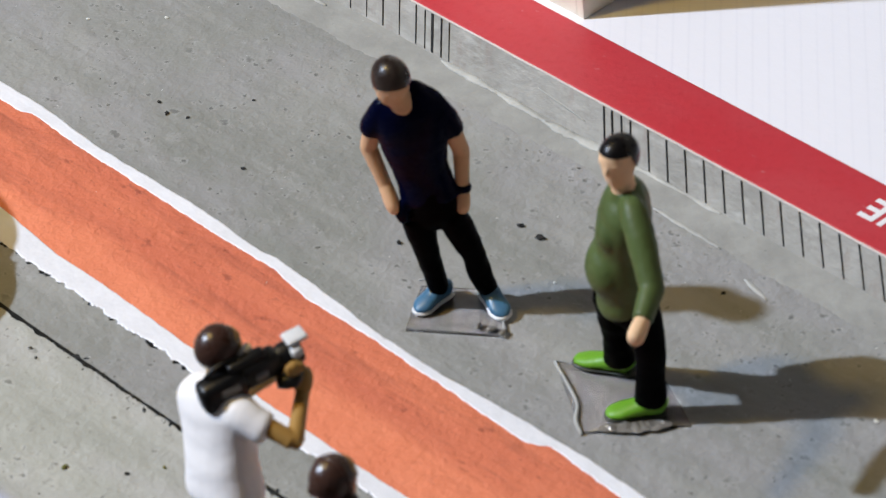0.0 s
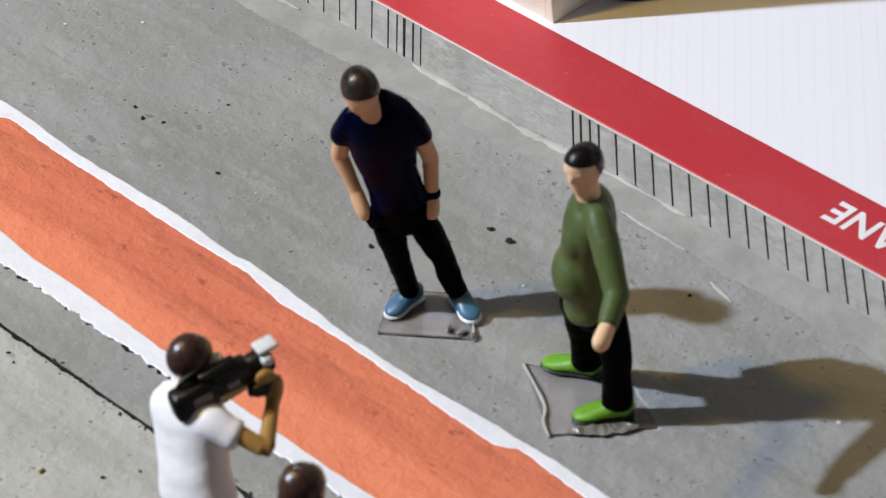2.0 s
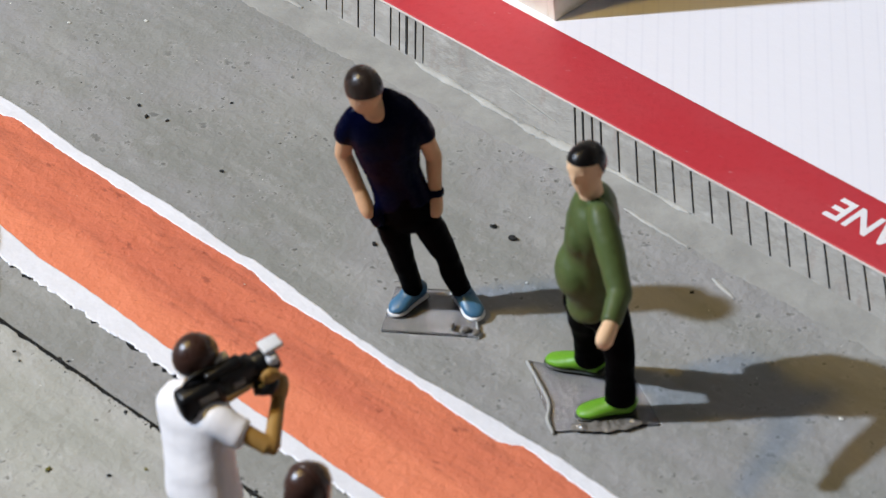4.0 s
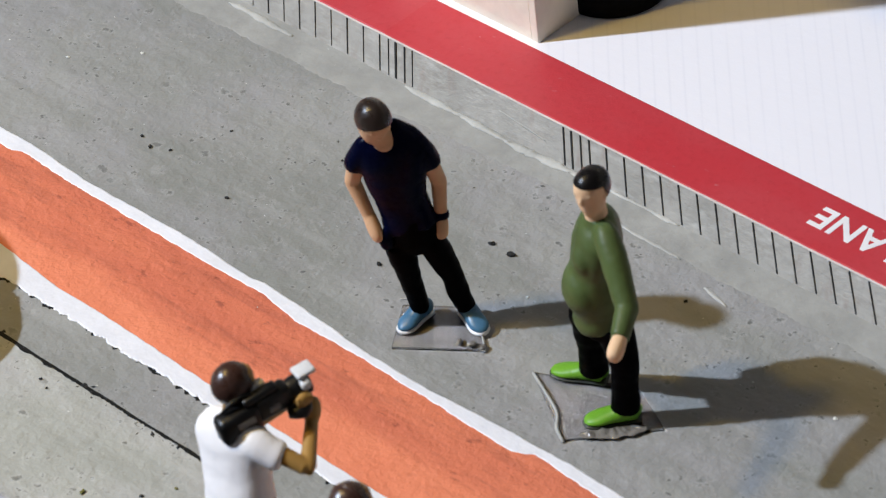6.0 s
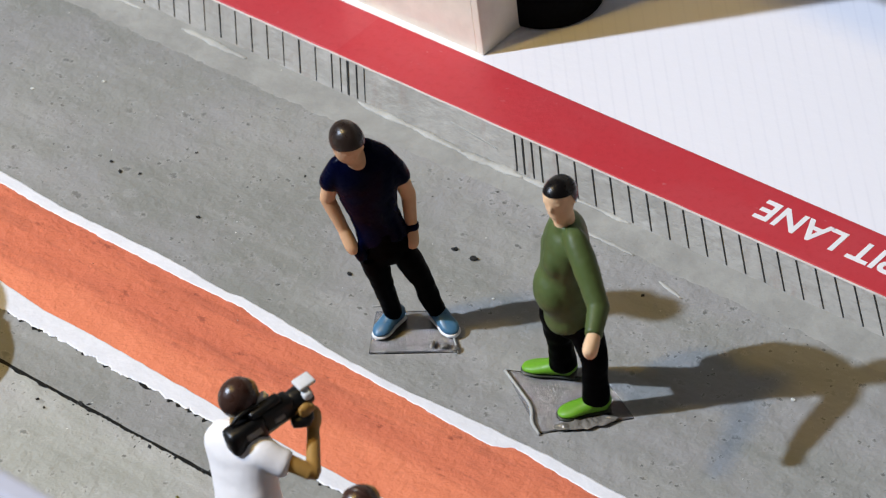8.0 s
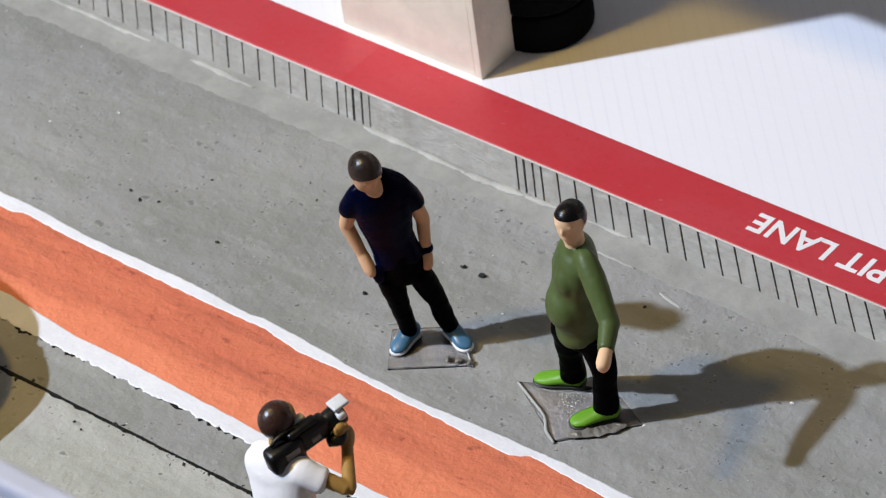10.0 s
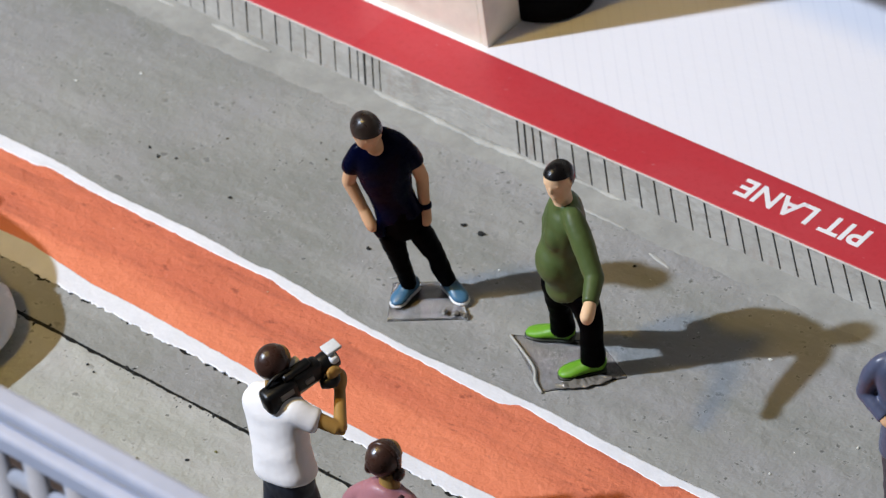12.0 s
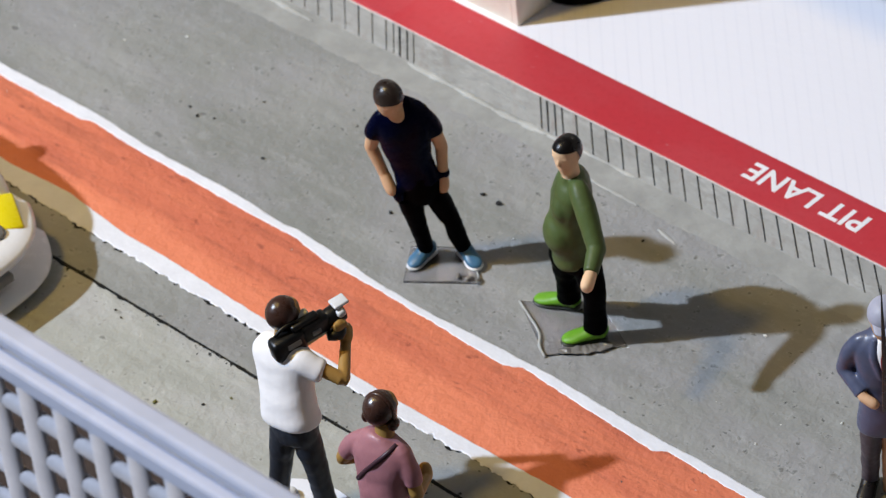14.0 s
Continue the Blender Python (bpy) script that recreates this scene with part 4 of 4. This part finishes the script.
def pink_woman(bm):
    # 0 pink, 1 tan, 2 jeans, 3 shoe, 4 sole, 5 hair, 6 strap
    shoe(bm, 8.6, -2.4, -12, 3, 4)
    shoe(bm, 2.4, -2.4, 12, 3, 4)
    leg(bm, (7.6, -2.6, 21), (8.1, -2.2, 12), (8.6, -2.4, 2.2), 2)
    leg(bm, (3.4, -2.6, 21), (2.9, -2.2, 12), (2.4, -2.4, 2.2), 2)
    loft(bm, [(5.5, -2.5, 18.4, 2.2, 2.0), (5.5, -2.5, 19.6, 4.4, 3.3), (5.5, -2.4, 23, 4.9, 3.6)], 2, n=22)
    loft(bm, [(4.8, -2.5, 20.4, 5.2, 3.8), (4.8, -2.4, 22, 5.3, 3.9), (4.5, -2.0, 26, 5.0, 3.6), (4.2, -1.4, 30, 5.3, 3.6), (4.2, -0.9, 34, 6.0, 3.7), (4.2, -0.6, 36.4, 6.0, 3.4), (4.2, -0.3, 38.2, 4.6, 2.8), (4.4, 0.1, 39.4, 2.4, 2.1)], 0, n=26, square=2.25)
    loft(bm, [(4.3, 0.1, 38.8, 1.8, 1.8), (3.8, 0.9, 41.6, 1.6, 1.6)], 1)
    arm(bm, [(9.6, -0.8, 36.2), (11.2, -1.2, 29.4), (8.6, 4.6, 27.6), (6.6, 6.4, 28.2)], (0, 1), 0.34, 0.98, root=(5.2, -0.2, 38.4))
    arm(bm, [(-1.6, -1.2, 36.0), (-5.2, -1.4, 30.0), (-1.0, 4.0, 28.6), (2.0, 6.0, 29.4)], (0, 1), 0.34, 0.98, root=(3.8, -0.2, 38.4))
    loft(bm, [(7.6, -0.8, 39.0, 0.3, 0.45), (7.0, -3.0, 38.2, 0.35, 0.45), (5.2, -4.3, 36.2, 0.35, 0.45), (3.2, -4.6, 33.8, 0.3, 0.45), (1.4, -4.5, 31.4, 0.3, 0.45), (0.2, -3.9, 29.8, 0.3, 0.45), (-0.4, -3.0, 28.8, 0.2, 0.3)], 6, (0, 1, 0), 8, 4)
    head(bm, (3.2, 1.4, 43.6), 1, 5, -4, -8, 0.79, True)
    ball(bm, (5.9, 1.0, 41.6), (0.9, 1.3, 1.2), 5, n=12)
    ball(bm, (0.6, 0.2, 41.8), (0.8, 1.2, 1.4), 5, n=12)
    loft(bm, [(0.4, 0.6, 42.2, 0.3, 0.5), (0.8, 0.7, 45.8, 0.3, 0.5), (3.2, 1.0, 47.4, 0.3, 0.5), (5.6, 1.2, 45.8, 0.3, 0.5), (6.0, 1.2, 42.2, 0.3, 0.5)], 5, (0, 0, 1), 8, 4)


def suit_man(bm):
    # 0 suit, 1 skin, 2 trousers, 3 shoe, 4 sole, 5 cap, 6 shirt, 7 tie
    shoe(bm, 3.4, 0.4, -14, 3, 4, 8.2)
    shoe(bm, -2.8, 0.4, 18, 3, 4, 8.2)
    leg(bm, (2.5, 2.8, 20), (3.0, 2.2, 12), (3.4, 0.4, 2.4), 2, 2.3, 1.8, 1.55)
    leg(bm, (-2.3, 2.8, 20), (-2.6, 2.2, 12), (-2.8, 0.4, 2.4), 2, 2.3, 1.8, 1.55)
    loft(bm, [(0.3, 3.0, 17.6, 5.0, 3.6), (0.3, 3.1, 19, 5.2, 3.8), (0.1, 3.3, 23, 4.8, 3.6), (0, 3.3, 27, 4.7, 3.4), (0, 3.2, 31, 5.2, 3.5), (0, 3.0, 35, 5.7, 3.4), (0, 3.0, 37.4, 5.4, 3.0), (0, 3.1, 39, 3.8, 2.5), (0, 3.3, 40.2, 2.0, 1.9)], 0, n=26, square=2.3)
    loft(bm, [(0, 5.0, 39.8, 1.4, 0.8), (0, 6.1, 36.6, 1.7, 0.8), (0, 6.6, 32.4, 0.5, 0.5)], 6, n=12)
    loft(bm, [(0, 5.8, 39.0, 0.6, 0.4), (0, 6.85, 36, 1.0, 0.5), (0, 7.1, 32.0, 0.6, 0.4)], 7, n=12)
    for s in (-1, 1):
        loft(bm, [(s * 1.9, 4.9, 39.6, 0.6, 0.6), (s * 2.0, 6.3, 36.2, 0.8, 0.4), (s * 0.8, 6.9, 31.6, 0.35, 0.35)], 0, n=12)
    loft(bm, [(0, 3.3, 39.4, 1.8, 1.8), (0, 3.9, 42, 1.7, 1.8)], 1)
    arm(bm, [(5.5, 2.8, 36.8), (7.4, 1.8, 30.4), (4.0, 6.8, 27.6), (1.6, 8.4, 26.8)], (0, 1), 0.94, 0.92, 1.05, root=(0.8, 3.1, 38.6))
    arm(bm, [(-5.5, 2.8, 36.8), (-7.4, 1.8, 30.4), (-4.0, 6.8, 27.8), (-1.2, 8.6, 27.4)], (0, 1), 0.94, 0.92, 1.05, root=(-0.8, 3.1, 38.6))
    block(bm, (-0.7, 8.2, 27.6), (0.9, 10.6, 28.1), 0.15, 3)
    head(bm, (0, 4.2, 43.7), 1, 5, -16, 0)
    ball(bm, (0, 4.3, 44.9), (3.15, 3.55, 2.9), 5, (-12, 0, 0), keep=lambda p: p.z > -0.05, n=24)
    loft(bm, [(0, 6.8, 44.6, 2.3, 0.3), (0, 8.6, 44.0, 1.9, 0.25), (0, 9.2, 43.8, 0.7, 0.15)], 5, n=14)


figure("painted_figure", [NAVY, SKIN, BLACK_CLOTH, BLUE_SHOE, SOLE, HAIR], "glossy figure in navy shirt, black trousers and blue shoes", navy_man, 13.7, -43.7, -133, taller=0.0)
figure("painted_figure", [GREEN, SKIN_PALE, BLACK_CLOTH, LIME, SOLE_DARK, HAIR_BLACK], "stout figure in olive green jumper and lime green shoes", green_man, 46.2, -41.7, 137, taller=0.0)
figure("painted_figure", [WHITE_SHIRT, SKIN_TAN, JEANS, SOLE, SOLE, HAIR_BROWN, CAM_BLACK, SILVER, GREY], "figure in white shirt and jeans shouldering a black camera", camera_man, 39.75, -110.55, 5.7, 0.82, -0.065)
figure("painted_figure", [PINK, SKIN_TAN, JEANS, SHOE_BLACK, SOLE_DARK, HAIR_BROWN, STRAP], "figure in dusty pink shirt with a dark shoulder strap", pink_woman, 67.9, -115.7, 5.7, 0.02, -0.03)
figure("painted_figure", [SUIT, SKIN, SUIT_LEG, SHOE_BLACK, SOLE_DARK, CAP, WHITE_SHIRT, TIE], "figure in slate blue suit, cap and dark red tie", suit_man, 121.9, -40.3, -140, 0.02, 0.03)


# ---- slot car ----
def car_shell(levels):
    """A round-nosed shell; levels give height and inset from the widest outline."""
    bm = bmesh.new()
    rings = []
    for z, d in levels:
        half = 29.0 - d
        ys = [half * math.sin(math.pi * (k / 36 - 0.5)) for k in range(37)]
        ring = [(4.5 - d - 12 * (abs(y) / half) ** 5, y) for y in ys] + [(-136 + d, half * 0.95), (-136 + d, -half * 0.95)]
        rings.append([bm.verts.new((x, y, z)) for x, y in ring])
    for p, q in zip(rings, rings[1:]):
        for k in range(len(p)):
            bm.faces.new((p[k], p[(k + 1) % len(p)], q[(k + 1) % len(p)], q[k]))
    for ring in (rings[0], rings[-1]):
        bm.faces.new(ring)
    return bm


def slot_car():
    car = empty("slot_car", -46.8, -118, 0)
    tagged(car, "white model race car with a yellow headlamp", "model car", group="model cars")
    body = part("body", car_shell([(5.6, 5.2), (7.0, 5.0), (8.4, 3.6), (9.6, 2.0), (10.8, 1.4), (11.6, 2.0), (12.6, 4.0), (13.6, 7.0), (14.6, 10.5), (15.8, 15.0), (17.0, 20.0)]), CAR_WHITE, car, smooth=True)
    part("bumper", car_shell([(0.9, 1.8), (1.6, 0.6), (2.4, 0.0), (3.3, 0.2), (4.1, 1.2), (4.8, 3.0), (5.4, 6.0)]), CAR_WHITE, car, smooth=True)
    part("grille", box((-4, -13, 6.15), (2.2, 13, 8.2), 0.4), GREY, car, "dark grey grille slot")
    for s in (-1, 1):
        bm = bmesh.new()
        block(bm, (-4.8, -2.8, -1.2), (4.8, 2.8, 0.5), 0.6)
        part("headlamp", bm, YELLOW, car, "yellow headlamp", True, pose(-7.6 * K, s * 20.6 * K, 13.6 * K, s * -9, 13, s * -28))
        bm = bmesh.new()
        ball(bm, (0, 0, 0), (2.4, 2.4, 0.6), 0)
        part("headlamp_badge", bm, GREY, car, "grey round badge", True, pose(-4.6 * K, s * 14.8 * K, 13.9 * K, 0, 16, 0))
    for s in (-1, 1):
        bm = bmesh.new()
        loft(bm, [(-10, s * 22.0, 8.0, 2.0, 3.0), (-17, s * 23.4, 10.8, 4.2, 7.0), (-27, s * 24.0, 13.5, 5.0, 9.6), (-40, s * 24.0, 15.0, 5.0, 12.0), (-58, s * 24.0, 16.0, 5.0, 13.0), (-110, s * 24.0, 16.0, 5.0, 13.0), (-134, s * 22.0, 11.0, 3.0, 7.0)], 0, (0, 1, 0), 20, 4, 2.6)
        part("fender", bm, CAR_WHITE, car, smooth=True)
        bm = bmesh.new()
        ball(bm, (0, 0, 0), (2.4, 3.0, 2.0), 0)
        block(bm, (-0.5, -s * 4.6 - 2.0, -1.2), (0.5, -s * 4.6 + 2.0, 0.0), 0.2)
        part("wing_mirror", bm, CAR_WHITE, car, smooth=True, m=pose(-48 * K, s * 29.5 * K, 23.5 * K))
    bm = bmesh.new()
    loft(bm, [(-38, 0, 18, 21, 1), (-54, 0, 24, 20, 6), (-70, 0, 28, 18.5, 9), (-104, 0, 28, 18.5, 9), (-122, 0, 22, 19, 4)], 0, (0, 1, 0), 28, 4, 3.0)
    part("cabin", bm, CAR_WHITE, car, smooth=True)
    for wx in (-26, -112):
        for s in (-1, 1):
            lie = Matrix.Rotation(radians(90), 4, "X")
            bm = bmesh.new()
            bmesh.ops.create_cone(bm, cap_ends=True, segments=32, radius1=6.2, radius2=6.2, depth=8.4, matrix=lie)
            rim = part("wheel", bm, GREY, car, "grey wheel with a black tyre", m=pose(wx * K, s * 22.4 * K, 9.5 * K))
            bm = bmesh.new()
            loops = [[bm.verts.new((r * math.cos(math.tau * k / 32), y, r * math.sin(math.tau * k / 32))) for k in range(32)] for r, y in ((6.25, -4.3), (9.1, -4.5), (9.5, -3.9), (9.5, 3.9), (9.1, 4.5), (6.25, 4.3))]
            for p, q in zip(loops, loops[1:] + loops[:1]):
                for k in range(32):
                    bm.faces.new((p[k], p[(k + 1) % 32], q[(k + 1) % 32], q[k]))
            part("tyre", bm, RUBBER, rim, "black tyre")


slot_car()


# ---- tall catch fence along the near edge of the board ----
def fence():
    ob = empty("catch_fence", 0, -206.0, 0, 0)
    tagged(ob, "pale model catch fence with a thick rail over a plastic mesh", "fence")
    lo, hi, high = 58.0, 330.0, 134.0
    part("rail", box((lo, 0.6, 137.6), (hi, 4.2, 140.4), 0.8), RAIL, ob)
    part("rail", box((lo, -1.0, 133.4), (hi, 1.6, 137.0), 0.7), RAIL, ob)
    for x in (60, 200, 264, 328):
        part("post", box((x - 1.3, 1.65, 0.27), (x + 1.3, 3.6, 137.5), 0.3), RAIL, ob)
    # a square mesh: thick uprights with thinner cross bars woven in front
    for k in range(1, int((hi - lo) / 7.65)):
        bm = bmesh.new()
        loft(bm, [(0, 0.0, 0.6, 2.1, 1.0), (0, 0.0, high, 2.1, 1.0)], 0, (1, 0, 0), 10, 1)
        part("upright", bm, WIRE, ob, smooth=True, m=pose((58.45 + 7.65 * k) * K, 0, 0))
    for k in range(16):
        bm = bmesh.new()
        loft(bm, [(lo + 1, 0.3, 0, 0.9, 1.7), (hi - 1, 0.3, 0, 0.9, 1.7)], 0, (0, 1, 0), 10, 1)
        part("cross_bar", bm, WIRE, ob, smooth=True, m=pose(0, 0, (128.0 - 7.6 * k) * K))


fence()
tagged(part("verge", sheet(-38, 300, lambda x: -300.0, lambda x: -119.5 + wavy(x, 21, 1.5, 14), 0.0, 0.25, 2.0), BROWN), "dark brown verge beside the track", "verge", kind="structure")

# ---- table and room that close the place ----
table = empty("table", 0, 0, floor_z)
tagged(table, "plain wooden table under the model board", "table")
part("tabletop", box((-760, -520, 720), (760, 540, 747.9), 4), WOOD, table)
for sx in (-1, 1):
    for sy in (-1, 1):
        part("leg", box((sx * 700 - 25, sy * 450 - 25, 0), (sx * 700 + 25, sy * 450 + 25, 720)), WOOD, table)
for name, lo, hi in (("wall_north", (-2600, 2600, floor_z), (2600, 2640, 1700)), ("wall_south", (-2600, -2640, floor_z), (2600, -2600, 1700)), ("wall_east", (2600, -2640, floor_z), (2640, 2640, 1700)), ("wall_west", (-2640, -2640, floor_z), (-2600, 2640, 1700))):
    tagged(part(name, box(lo, hi), PLASTER), "plain painted room wall", "wall", kind="structure")
tagged(part("ceiling", box((-2640, -2640, 1700), (2640, 2640, 1740)), PLASTER), "plain painted room ceiling", "ceiling", kind="structure")
